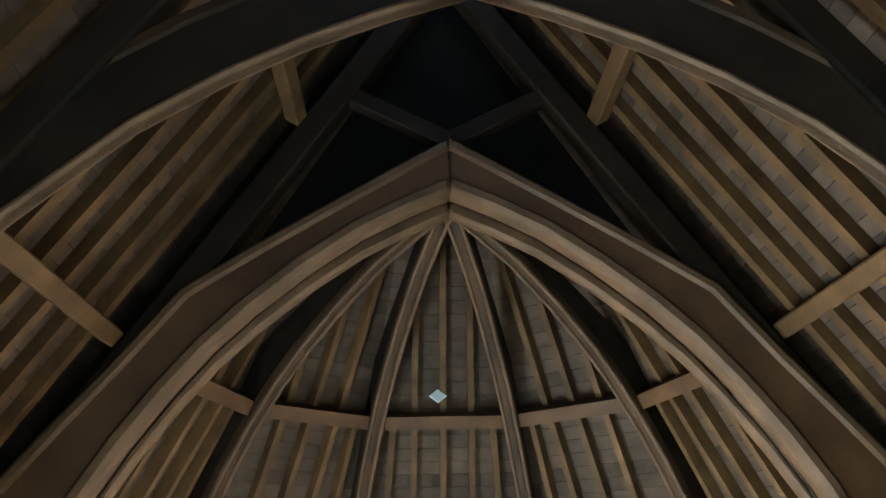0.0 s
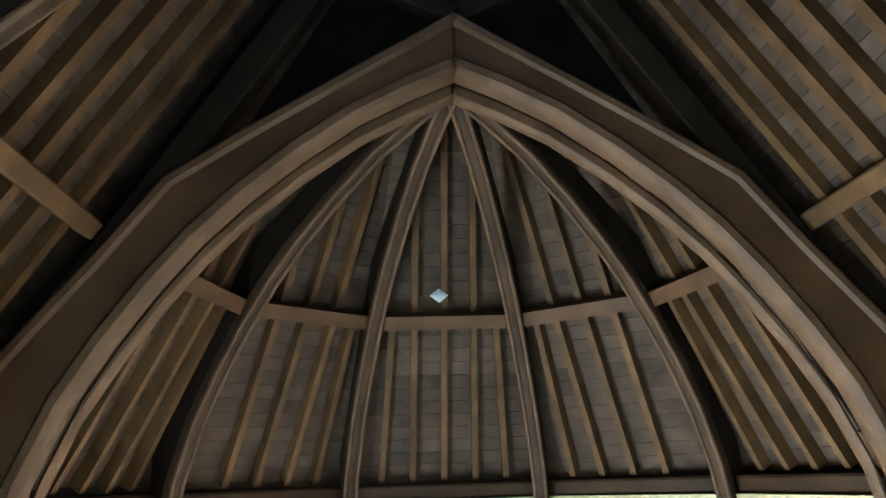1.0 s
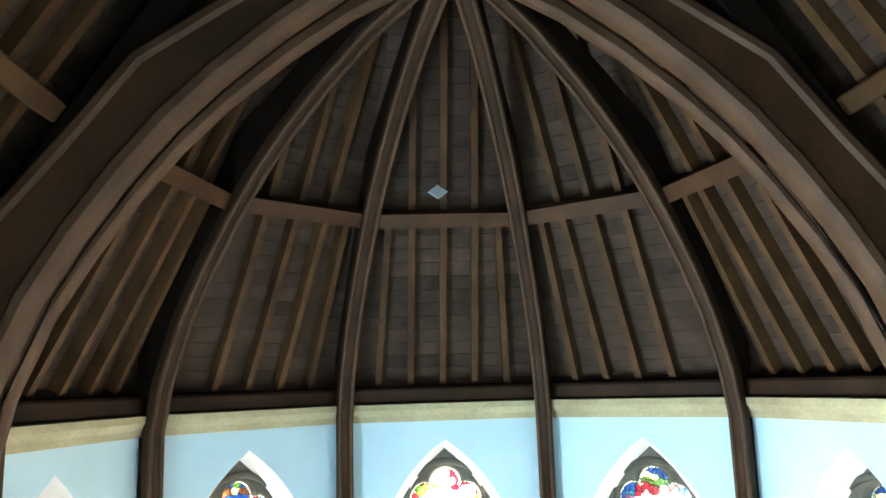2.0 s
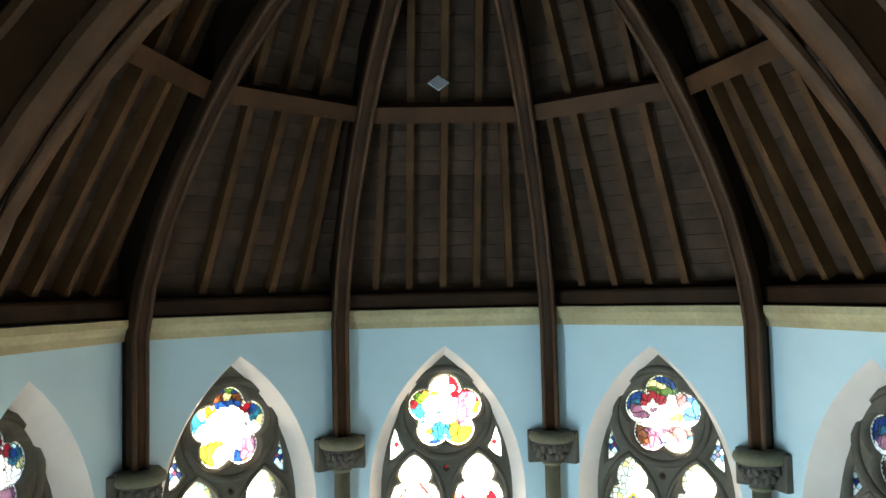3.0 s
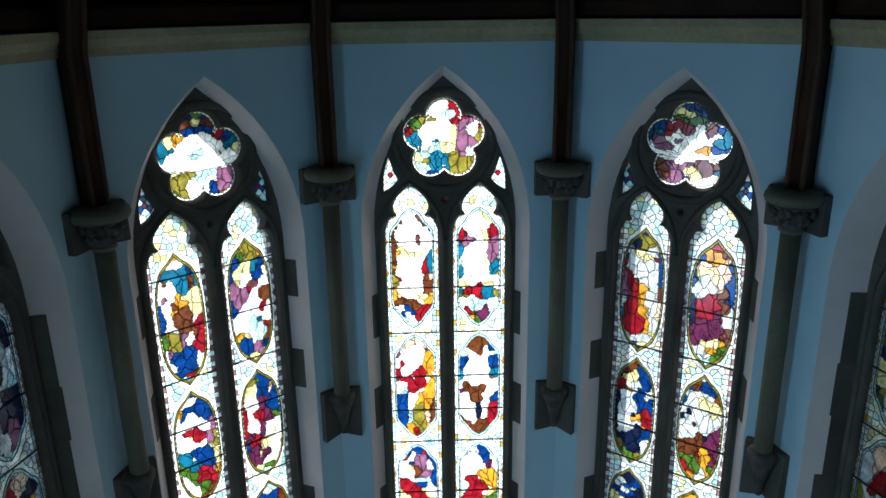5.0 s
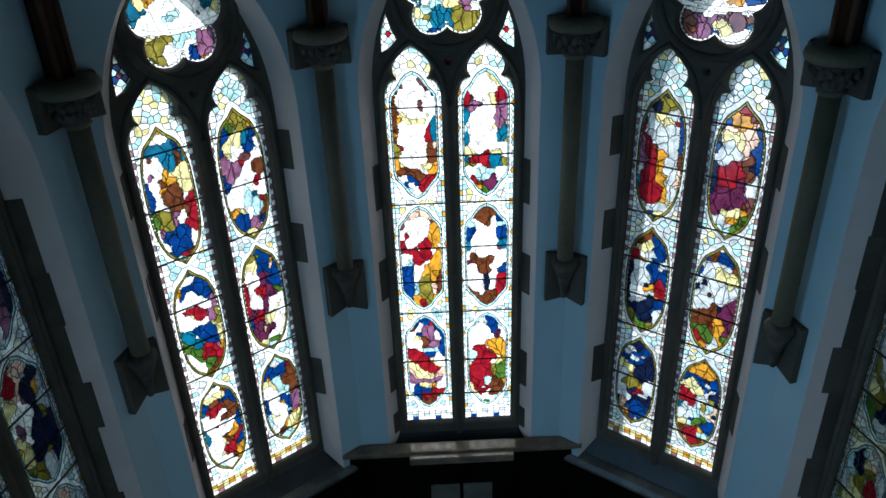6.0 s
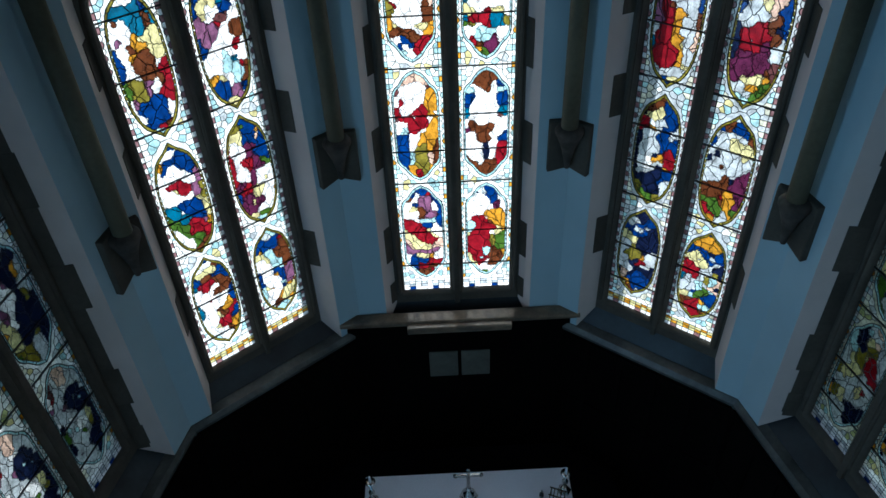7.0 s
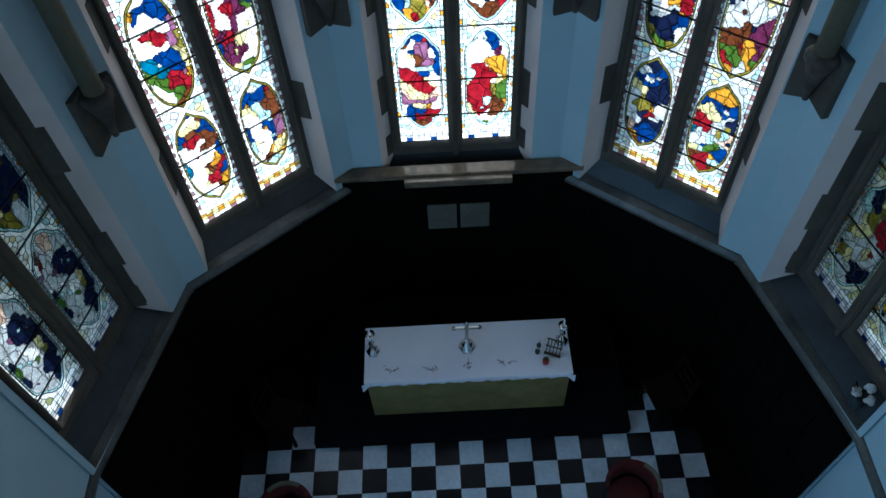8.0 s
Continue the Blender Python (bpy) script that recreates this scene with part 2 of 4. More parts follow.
def spin_bm(profile, steps=24, at=(0, 0, 0)):
    """A turned body from a profile of (radius, height)."""
    bm = bmesh.new()
    rings = []
    for r, z in profile:
        rings.append([bm.verts.new((at[0] + r * math.cos(2 * math.pi * i / steps), at[1] + r * math.sin(2 * math.pi * i / steps), at[2] + z)) for i in range(steps)])
    for lo, hi in zip(rings, rings[1:]):
        for i in range(steps):
            f = bm.faces.new((lo[i], lo[(i + 1) % steps], hi[(i + 1) % steps], hi[i]))
            f.smooth = True
    bm.faces.new(rings[0][::-1]), bm.faces.new(rings[-1])
    return bm


def sweep_bm(path, profile, closed=False):
    """A moulding: profile of (out, up) points carried along a path in plan; `out` is to the right-hand side of the way."""
    bm = bmesh.new()
    n = len(path)
    rows = []
    for i, p in enumerate(path):
        p = Vector(p)
        a = (p - Vector(path[i - 1])) if i or closed else None
        b = (Vector(path[(i + 1) % n]) - p) if i < n - 1 or closed else None
        a, b = (a or b).normalized(), (b or a).normalized()
        na, nb = Vector((a.y, -a.x)), Vector((b.y, -b.x))
        k = (na + nb) / (1 + na.dot(nb))
        rows.append([bm.verts.new((p.x + k.x * o, p.y + k.y * o, z)) for o, z in profile])
    m = len(profile)
    for r, s in zip(rows, rows[1:]):
        for j in range(m):
            bm.faces.new((r[j], s[j], s[(j + 1) % m], r[(j + 1) % m]))
    bm.faces.new(rows[0]), bm.faces.new(rows[-1][::-1])
    bmesh.ops.recalc_face_normals(bm, faces=bm.faces[:])
    return bm


def pointed(half, foot, spring, rise, steps=10):
    """The outline of an opening with a pointed head, from the left foot over the apex to the right foot."""
    c = (rise * rise - half * half) / (2 * half)
    r = half + c
    end = math.atan2(rise, c)
    left = [(c - r * math.cos(end * i / steps), spring + r * math.sin(end * i / steps)) for i in range(steps + 1)]
    return [(-half, foot)] + left + [(-x, z) for x, z in left[-2::-1]] + [(half, foot)]


# ---- plan ----
TURN = [0.0, radians(37.85), radians(76.0)]
WALL_R, GLASS_R = [3.42, 3.44, 3.40], [3.664, 3.739, 3.774]
HUB = Vector((0, 0.1))
CORNER = [Vector((1.203, 3.42)), Vector((3.0, 2.025)), Vector((3.524, -0.08))]
LEDGE_Z, EAVE_Z = 2.52, 9.40
SIDE_X, BACK_Y = 3.55, -16.0
BAYS = (-2, -1, 0, 1, 2)


def bay(k):
    """The turn of a bay of the apse: local x along its wall, y outwards."""
    return pose(0, 0, 0, 0, 0, -math.degrees(TURN[abs(k)]) * (1 if k >= 0 else -1))


def ends(k):
    """The two corners of a bay in plan, left to right."""
    s = 1 if k > 0 else -1
    if k == 0:
        return Vector((-CORNER[0].x, CORNER[0].y)), CORNER[0].copy()
    a, b = CORNER[abs(k) - 1], CORNER[abs(k)]
    a, b = Vector((s * a.x, a.y)), Vector((s * b.x, b.y))
    return (a, b) if k > 0 else (b, a)


def local(k, p):
    q = bay(k).inverted() @ Vector((p.x, p.y, 0))
    return Vector((q.x, q.y))


# ---- ground outside and floor ----
bm = bmesh.new()
bmesh.ops.create_grid(bm, x_segments=2, y_segments=2, size=900)
ground = tagged(part("ground", bm, GROUND, None, "", pose(0, 0, -0.4)), "mown green grass around the church", "ground", kind="structure")
# Unseen floor, coloured to throw sunlight up at the roof timbers.
bm = box_bm(-4.2, 4.2, BACK_Y - 0.3, -2.6, -0.3, -0.024)
nave_floor = tagged(part("nave_floor", bm, BOUNCE_STONE, None), "unseen buff floor behind the chancel, added to bounce light upwards", "floor", kind="structure")
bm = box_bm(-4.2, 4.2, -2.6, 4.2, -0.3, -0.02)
floor = tagged(part("floor", bm, DEEP_SHADE_OAK, None), "dark chancel floor under black and white marble tiles", "floor", kind="structure")

# ---- walls ----
OUTER = pointed(0.868, LEDGE_Z, 7.1, 1.65)
for i, k in enumerate(BAYS):
    a, b = (local(k, p) for p in ends(k))
    R = WALL_R[abs(k)]
    wall = slab_part("wall_apse_%d" % (i + 1), [[(a.x, 0), (b.x, 0), (b.x, 9.30), (a.x, 9.30)], OUTER], 0.75, PLASTER, at=R, m=bay(k))
    tagged(wall, "white plastered apse wall pierced by a pointed window", "wall", kind="structure")
# Wedges added out of sight to stop daylight leaking through the apse corners.
for s in (-1, 1):
    for j, p in enumerate(CORNER):
        k0, k1 = (0, s, 2 * s)[j], ((s, 2 * s, None))[j]
        out = []
        for k in (k0, k1):
            q = Vector((s * 3.55 + s * 1.0, -0.09)) if k is None else None
            if q is None:
                c = local(k, Vector((s * p.x, p.y)))
                q = (bay(k) @ Vector((c.x, c.y + 0.74, 0))).to_2d()
            out.append(q)
        base = Vector((s * p.x, p.y))
        mid = (out[0] + out[1]) / 2
        mid = base + (mid - base) * 1.25
        near = base + (mid - base).normalized() * 0.06
        bm = bmesh.new()
        for q in (near, out[0], mid, out[1]):
            for z in (-0.4, 9.298):
                bm.verts.new((q.x, q.y, z))
        bmesh.ops.convex_hull(bm, input=bm.verts[:])
        tagged(part("buttress", bm, STONE, None), "added unseen stone wedge that seals an outer apse corner against daylight", "buttress", kind="structure")
for s, nm in ((-1, "north"), (1, "south")):
    # Unseen openings, added to house the side fill lamps.
    holes = [[(y0 - 0.65, 3.6), (y0 + 0.65, 3.6), (y0 + 0.65, 7.2), (y0 - 0.65, 7.2)] for y0 in SIDE_OPENINGS]
    wall = slab_part("wall_" + nm, [[(BACK_Y, 0), (-0.08, 0), (-0.08, 8.92), (0.157, 8.92), (0.157, 9.30), (BACK_Y, 9.30)]] + holes, 1.15, PLASTER, m=pose(-SIDE_X, 0, 0, 0, 0, 90) if s < 0 else pose(SIDE_X + 1.15, 0, 0, 0, 0, 90))
    tagged(wall, "white plastered chancel side wall", "wall", kind="structure")
# Unseen opening, added for the west fill lamp.
holes = [[(-2.1, 2.4), (0.3, 2.4), (0.3, 7.0), (-2.1, 7.0)]]
wall = slab_part("wall_west", [[(-4.75, 0), (4.75, 0), (4.80, 9.25), (0, 16.65), (-4.80, 9.25)]] + holes, 0.5, PLASTER, at=BACK_Y - 0.5)
tagged(wall, "white plastered end wall behind the camera", "wall", kind="structure")

# Unseen walls added outside to dim the sky on the two outer windows.
for sd, nm in ((-1, "vestry_north"), (1, "vestry_south")):
    wall = part("wall_" + nm, box_bm(min(sd * 6.6, sd * 7.1), max(sd * 6.6, sd * 7.1), -7.0, 2.6, -0.4, 8.6), STONE, None)
    tagged(wall, "plain stone vestry wall outside the side windows", "wall", kind="structure")

plan = [Vector((-SIDE_X, BACK_Y)), Vector((-SIDE_X, -0.05))] + [Vector((-p.x, p.y)) for p in CORNER[1::-1]] + CORNER[:2] + [Vector((SIDE_X, -0.05)), Vector((SIDE_X, BACK_Y))]
cornice = part("cornice", sweep_bm(plan, [(-0.05, 8.955), (0.03, 8.965), (0.045, 9.03), (0.075, 9.06), (0.105, 9.10), (0.11, 9.165), (-0.05, 9.168)]), CORNICE, None)
tagged(cornice, "buff stone cornice moulding along the wall top", "cornice", kind="structure")
plate = part("wall_plate", sweep_bm(plan, [(-0.12, 9.172), (0.03, 9.172), (0.045, 9.20), (0.045, 9.32), (0.03, 9.345), (-0.16, 9.36)]), OAK, None)
tagged(plate, "dark oak wall plate above the stone cornice", "wall plate", kind="structure")
ledge = part("ledge", sweep_bm(plan, [(0.02, 2.40), (0.05, 2.43), (0.055, 2.475), (0.04, 2.50), (0.02, 2.527), (-0.17, 2.55), (-0.17, 2.40)]), NOSING, None)
tagged(ledge, "dark moulded stone ledge under the windows", "ledge", kind="structure")

# dark panelling below the ledge
panelling = thing("panelling", "dark oak wall panelling below the stone ledge, deep shade in its colour", "panelling", kind="structure")
for k in BAYS:
    a, b = (local(k, p) for p in ends(k))
    R = WALL_R[abs(k)]
    n = 5
    part("board_back", box_bm(a.x + 0.03, b.x - 0.03, R - 0.03, R - 0.004, 0.02, 2.398), DEEP_SHADE_OAK, panelling, m=bay(k))
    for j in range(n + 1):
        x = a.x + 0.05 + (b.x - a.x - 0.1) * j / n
        part("stile", box_bm(x - 0.035, x + 0.035, R - 0.052, R - 0.03, 0.02, 2.39, 0.004), DEEP_SHADE_OAK, panelling, m=bay(k))
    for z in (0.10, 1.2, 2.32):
        part("rail", box_bm(a.x + 0.07, b.x - 0.07, R - 0.050, R - 0.031, z - 0.06, z + 0.06, 0.004), DEEP_SHADE_OAK, panelling, m=bay(k))


# ---- windows ----
def circle(cx, cz, r, n=24, a0=0.0):
    return [(cx + r * math.sin(a0 + 2 * math.pi * i / n), cz + r * math.cos(a0 + 2 * math.pi * i / n)) for i in range(n)]


def foils(cx, cz, n, dist, r, steps=9):
    """A foiled opening, one lobe on top."""
    half = math.pi / n
    # where two neighbouring lobes meet
    reach = dist * math.cos(half) + math.sqrt(max(r * r - (dist * math.sin(half)) ** 2, 0))
    pts = []
    for i in range(n):
        a = 2 * math.pi * i / n
        ox, oz = math.sin(a) * dist, math.cos(a) * dist
        open_to = math.atan2(reach * math.sin(half), reach * math.cos(half) - dist)
        for j in range(steps):
            b = a - open_to + 2 * open_to * j / (steps - 1)
            pts.append((cx + ox + r * math.sin(b), cz + oz + r * math.cos(b)))
    return pts


def lancet_hole(c, half=0.279, foot=2.878):
    """A light with a trefoiled head."""
    side = [(-half, foot), (-half, 6.98)]
    side += [(-half + 0.10 * (1 - math.cos(a)), 6.98 + 0.215 * math.sin(a)) for a in (0.35, 0.7, 1.05, 1.4)]
    side += [(-0.148, 7.203), (-0.176, 7.245), (-0.186, 7.295), (-0.174, 7.355), (-0.138, 7.425), (-0.076, 7.485), (0, 7.52)]
    return [(c + x, z) for x, z in side] + [(c - x, z) for x, z in side[-2::-1]]


FRAME = [(x * 1.06, z + (0.02 if z > 3 else 0)) for x, z in pointed(0.86, LEDGE_Z + 0.2, 7.1, 1.62)]
EYELET = [(-0.575, 7.83), (-0.63, 7.66), (-0.635, 7.46), (-0.56, 7.50), (-0.478, 7.585), (-0.53, 7.68)]
HOLES = [lancet_hole(-0.36), lancet_hole(0.36), foils(0, 7.99, 5, 0.245, 0.185), EYELET, [(-x, z) for x, z in EYELET[::-1]], circle(0, 7.37, 0.018, 10)]
TRACERY = slab([FRAME] + HOLES, 0.16, 0.025)
TRACERY.materials.clear()
TRACERY.materials.append(STONE)


def ring_bm(pts, r, closed=True, y=0.0, sides=6):
    """A round moulding along an outline in the (u, z) plane."""
    bm = bmesh.new()
    n = len(pts)
    rows = []
    for i, p in enumerate(pts):
        a = Vector(pts[i - 1]) if i or closed else Vector(p)
        b = Vector(pts[(i + 1) % n]) if i < n - 1 or closed else Vector(p)
        d = (b - a).normalized()
        nx, nz = d.y, -d.x
        rows.append([bm.verts.new((p[0] + nx * r * math.cos(t), y + r * math.sin(t), p[1] + nz * r * math.cos(t))) for t in [2 * math.pi * j / sides for j in range(sides)]])
    for i in range(n if closed else n - 1):
        r0, r1 = rows[i], rows[(i + 1) % n]
        for j in range(sides):
            bm.faces.new((r0[j], r1[j], r1[(j + 1) % sides], r0[(j + 1) % sides])).smooth = True
    bmesh.ops.recalc_face_normals(bm, faces=bm.faces[:])
    return bm


def head_arc(c):
    return [(c - 0.335, 2.9), (c - 0.335, 6.9)] + [(c + x, z) for x, z in pointed(0.335, 6.9, 6.95, 0.62, 8)[1:-1]] + [(c + 0.335, 6.9), (c + 0.335, 2.9)]


def splay_bm(front_y, back_y):
    """The slanting reveal between the wall face and the stone frame."""
    inner, outer = pointed(0.742, LEDGE_Z + 0.22, 7.1, 1.54), pointed(0.868, LEDGE_Z, 7.1, 1.65)
    bm = bmesh.new()
    a = [bm.verts.new((x, front_y, z)) for x, z in outer]
    b = [bm.verts.new((x, back_y, z)) for x, z in inner]
    for i in range(len(a) - 1):
        bm.faces.new((a[i], a[i + 1], b[i + 1], b[i]))
    bmesh.ops.recalc_face_normals(bm, faces=bm.faces[:])
    return bm


def sill_bm(front_y, back_y):
    bm = bmesh.new()
    prof = [(front_y + 0.10, LEDGE_Z - 0.01), (front_y + 0.10, LEDGE_Z + 0.034), (back_y, LEDGE_Z + 0.24), (back_y, LEDGE_Z - 0.01)]
    L = [bm.verts.new((-0.9, y, z)) for y, z in prof]
    Rr = [bm.verts.new((0.9, y, z)) for y, z in prof]
    for j in range(4):
        bm.faces.new((L[j], L[(j + 1) % 4], Rr[(j + 1) % 4], Rr[j]))
    bm.faces.new(L[::-1]), bm.faces.new(Rr)
    bmesh.ops.recalc_face_normals(bm, faces=bm.faces[:])
    return bm


def clip(poly, p, n, tag):
    """The part of a convex polygon on the near side of the line through p with the normal n. Corners are (x, z, tag of the edge that follows)."""
    out = []
    for i, a in enumerate(poly):
        b = poly[(i + 1) % len(poly)]
        da, db = (a[0] - p[0]) * n[0] + (a[1] - p[1]) * n[1], (b[0] - p[0]) * n[0] + (b[1] - p[1]) * n[1]
        if da <= 0:
            out.append(a)
            if db > 0:
                t = da / (da - db)
                out.append((a[0] + t * (b[0] - a[0]), a[1] + t * (b[1] - a[1]), tag))
        elif db <= 0:
            t = da / (da - db)
            out.append((a[0] + t * (b[0] - a[0]), a[1] + t * (b[1] - a[1]), a[2]))
    return out


def cells(sites, bound):
    """The cells of the sites within a convex outline, each edge tagged with the neighbour behind it."""
    S = np.array([(q[0], q[1]) for q in sites])
    order = np.argsort(S[:, 1])
    heights = S[order, 1]
    res = []
    for i, q in enumerate(sites):
        poly = [(x, z, -1) for x, z in bound]
        near = order[np.searchsorted(heights, q[1] - 0.16):np.searchsorted(heights, q[1] + 0.16)]
        gap = ((S[near] - S[i]) ** 2).sum(1)
        rank = np.argsort(gap)[:90]
        d = dict(zip(near[rank].tolist(), gap[rank].tolist()))
        for j in d:
            if j == i or len(poly) < 3 or d[j] < 1e-9:
                continue
            if d[j] > 4 * max((v[0] - q[0]) ** 2 + (v[1] - q[1]) ** 2 for v in poly):
                break
            p = S[j]
            poly = clip(poly, ((q[0] + p[0]) / 2, (q[1] + p[1]) / 2), (p[0] - q[0], p[1] - q[1]), int(j))
        res.append(poly)
    return res


PROFILE = dict(                                         # half width of a medallion from its foot to its top
    oval=((0, 0), (0.025, 0.12), (0.055, 0.36), (0.085, 0.55), (0.12, 0.68), (0.17, 0.80), (0.24, 0.91), (0.33, 0.98), (0.42, 1.0), (0.58, 1.0), (0.69, 0.97), (0.78, 0.88), (0.85, 0.75), (0.885, 0.64), (0.91, 0.50), (0.945, 0.26), (1, 0)),
    lobed=((0, 0), (0.03, 0.30), (0.07, 0.50), (0.11, 0.60), (0.135, 0.78), (0.17, 0.92), (0.22, 1.0), (0.50, 1.0), (0.78, 1.0), (0.83, 0.93), (0.865, 0.80), (0.885, 0.64), (0.93, 0.52), (0.97, 0.32), (1, 0)))


def vesica(c, z0, z1, half, kind):
    """The outline of a medallion: a pointed oval, or a lobed one."""
    prof = PROFILE[kind]
    fs, ws = [p[0] for p in prof], [p[1] for p in prof]
    up = [(half * float(np.interp(f, fs, ws)), z0 + (z1 - z0) * f) for f in (i / 34 for i in range(35))]
    return [(c + w, z) for w, z in up] + [(c - w, z) for w, z in up[-2:0:-1]]


def inside(p, poly):
    hit = False
    for i, a in enumerate(poly):
        b = poly[i - 1]
        if (a[1] > p[1]) != (b[1] > p[1]) and p[0] < (b[0] - a[0]) * (p[1] - a[1]) / (b[1] - a[1]) + a[0]:
            hit = not hit
    return hit


# The glass of the medallions, a letter for each colour, row by row from the top: an order of plain coloured pieces.
LETTER = dict(w="milk", m="milk", c="cyan", y="straw", o="gold", r="red", b="blue", n="night", t="teal", g="green", p="plum", k="pink", u="brown", l="olive", f="flesh", e="cloud", v="mauve", a="cloud")
CHARTS = {
    -1: (("bbbbbbb cwwwuuu byyyybb bbuubbb trrruub wwrwwuu wwwuuub twrwwwb twwwwob twwuoor mwwyurb wwwrrbb wwyrroo cwwwuoc cccwwcc eewwwee",
          "bbbbbbb wwwwbbb oobbbbb wbwwbbb wwwwwbv wrrrwwv wwyrrvl wwwwwvl ttbbbyl gtwbbby ggttbby wggrrvo mwgrrro mmwggrr wwmguuu eeeuuee",
          "bbuobbb wwwwwbb wttttbt wuwttut mmwttut mvwoyyy bwuooyy bwouuyy bwuuuwr bmwuurr gllvwur gllvwrr wvbbbrr wbbbbwr wwbbbww eebruee ccccccc"),
         ("ccccccc bceecbb bbbbbrr bobbbuu yyccuuu wwycuuu wwwccuu bwwbcuv bwwobvv bwwwbvv cyowcvu cwwwboy cwwoyyg ewuuyog ccuccyc ccccccc",
          "bbbbbbb bllgbbb yyybbob ywybbfb rwwppbb rwwpbbb rwrrpgb rwwrppg rwwpwww pprpwyw brryyww bppywwo bpyppww uppwwwy cyyggyc gcccccg",
          "bbbbrrb bblllob bbgllob bbyytbb byyytbw bywwbbw vvwkkww vvvrwuu bvvwwuu bvwwwrw bwwcwrw wwwctww wwwccru ooywccu obbwcub bbbvvbb bbyyvww ccyyccc")),
    0: (("bbbbbbb bbwbrbb uuwvvbb wwbvvwb wyyuvwb wwwuvvb rrwcccb rrrbbwb yrrryww yyrrryw fyyrrrf vfyyyff vvvvvvw wbyyoww wbbbrrr bbrruuw nnuurww nnuuuww",
         "kkkkkkk fffffff kwwwwkf kwwwwoo wrwwwoo wrwwroo rwwrrow krrwrwo wwrrroo wcrrwoo bbwwooo bbwolou bbwllou bbcllfu bbcllfu bbollou bborluu uoorllu",
         "fwbbbbb fkwwkbb ukwwwkb uwwwwwb uwwwkww uwwwkww uywwwyw uoyyywt uwwwwrt owwwwrt uwwwwrt lrwwwuf lwwwwuu owwwwuu oywwyyo uuuuwoo wwbuurr wbwbrrr wbcwrrr bccwrrk"),
        ("bbbbbbb bbeebob wwwbbwr wwwwbpw wwwwwpw wwwooow wrrfooo ccrruoo crrrryo yrrrwyg rrrrlgg rrrrlgg rrrcugg yrrcuuo yrcruuu wyrwuuu ewwwwwe ewggwwe",
         "bbwwwbb wuuuuuw bwuuwbb ccwuwcc bbwwwbb bwwwwbb twwwwtt twwwwkt wuwwwww puuuuww wwuuwwb wwuuwbb wwwnwrr wwwnwrr uwwnwrr uuwuurr uuuuurr uuuurru",
         "yyyyyyy ywwwyyo ywwwwyy rwwwwrr rkwwyrr rvvwyvv tvwwwvv twwwwvv twwwwvf cwwwyvt twwwwtt twwwwtl ywwwwww yywryyw trrrttl glwrttl wwcccww wrccpww rruppww uoogppw uoogppp")),
    1: (("bbbbbbb nnnnnnn beenbbb bebbenn bbeebnn yybbnnn yyynnnn wwlnnnn wwllnww wllloww ewlnrww wenrwen weennnn nfnbbbn nfbbbbn noobbbb yyubebb nyyuebb",
         "eeuuuee euuubbe nuyybbb nyyybbb rrmeebe rrowbwe nwwbbwb nwwebbb nwwebrb nwwnorr nmmowrr nmmwnob nwwnnbb nnnnbww nlnnnww wlgnnwb lgggllb gggtgll",
         "bbbbbbb bbllglb bnnllgb bwyywwb bwyfyrb rwwywwb rwwwwwb vrwwwwb vruwwwb vrroowu vvrowwu wrrowwf wrroowf trroywf trrrowe rrrroww rrrroye wwwwwww gbbyyll ggbbgll"),
        ("bbbbbbb boooobb boboobb booooob bbbbnbb wyybwbb yywybwn rryywnn rrrweln rrreycf twrelcf twwcwfn wwwcgcf wwbggbb yycgbbb uuurobb uurrccc uurruoo eefrree eeffoee",
         "bbwwwbb bbubbbg bbubbgb weeeeuu beeyyyu bewyyyy enwwwyw newrwww wwuwwwp wwewwpp wweunpp wuuuppp uuuuopp uuuroop ggguopp rrggogg rrrgwoo uoowwww uuooowu",
         "bborobb brrrrbb bboourb bbooofb bffofbb nyyyffb nywyffb bwwyfbb bwwwfub wwwruub nwrrunb nrrrrue nrwrpue nrrrpew nppppww npppppk pppppuk ppppyok bpyyygg ewwoogg eewwggg cccccee ecccccc")),
}
DIM = (("kkefekk vreffev wkeffew wreweee veennne eevncne weenncn newennn gceweyn gecwwyn neegeln neeennn evennne eeeenne neeennn eeeenee",
        "nnrewnn rrfffev errfcnn wyfnnoe yywvnoe ywwwnew wvwwnle yvwnnln oywnnnn yynnnnn lynnlnn glleenn nlleenn nnleonn",
        "nngllnn nnyylnn rfyfvnn rrwwven orrwvew wwrnnew wnnnecc eeeennn leennnn llenvvn ngeevvn nggevnn"),
       ("eweffew nnceefe cnnyfee cnnllee eclyrre eyllrre wwyyerr lyywwee lywwyre eewwyee nlywwen olynnnn neeennn neeenen eeneenl",
        "ttewnnn teffnnn ewffenn eefrren eerrrwn lerwwwe lwwwyne ylwwnnn yyllnvv gllnnvv ggnneen ngeeeen nngeeee",
        "nnnnenn nefewnn neffnnn nwwwnnn lwwrrew llwrree nlwwren yywwlnn yylnlee nleenee ggeennn ngeeenn"))
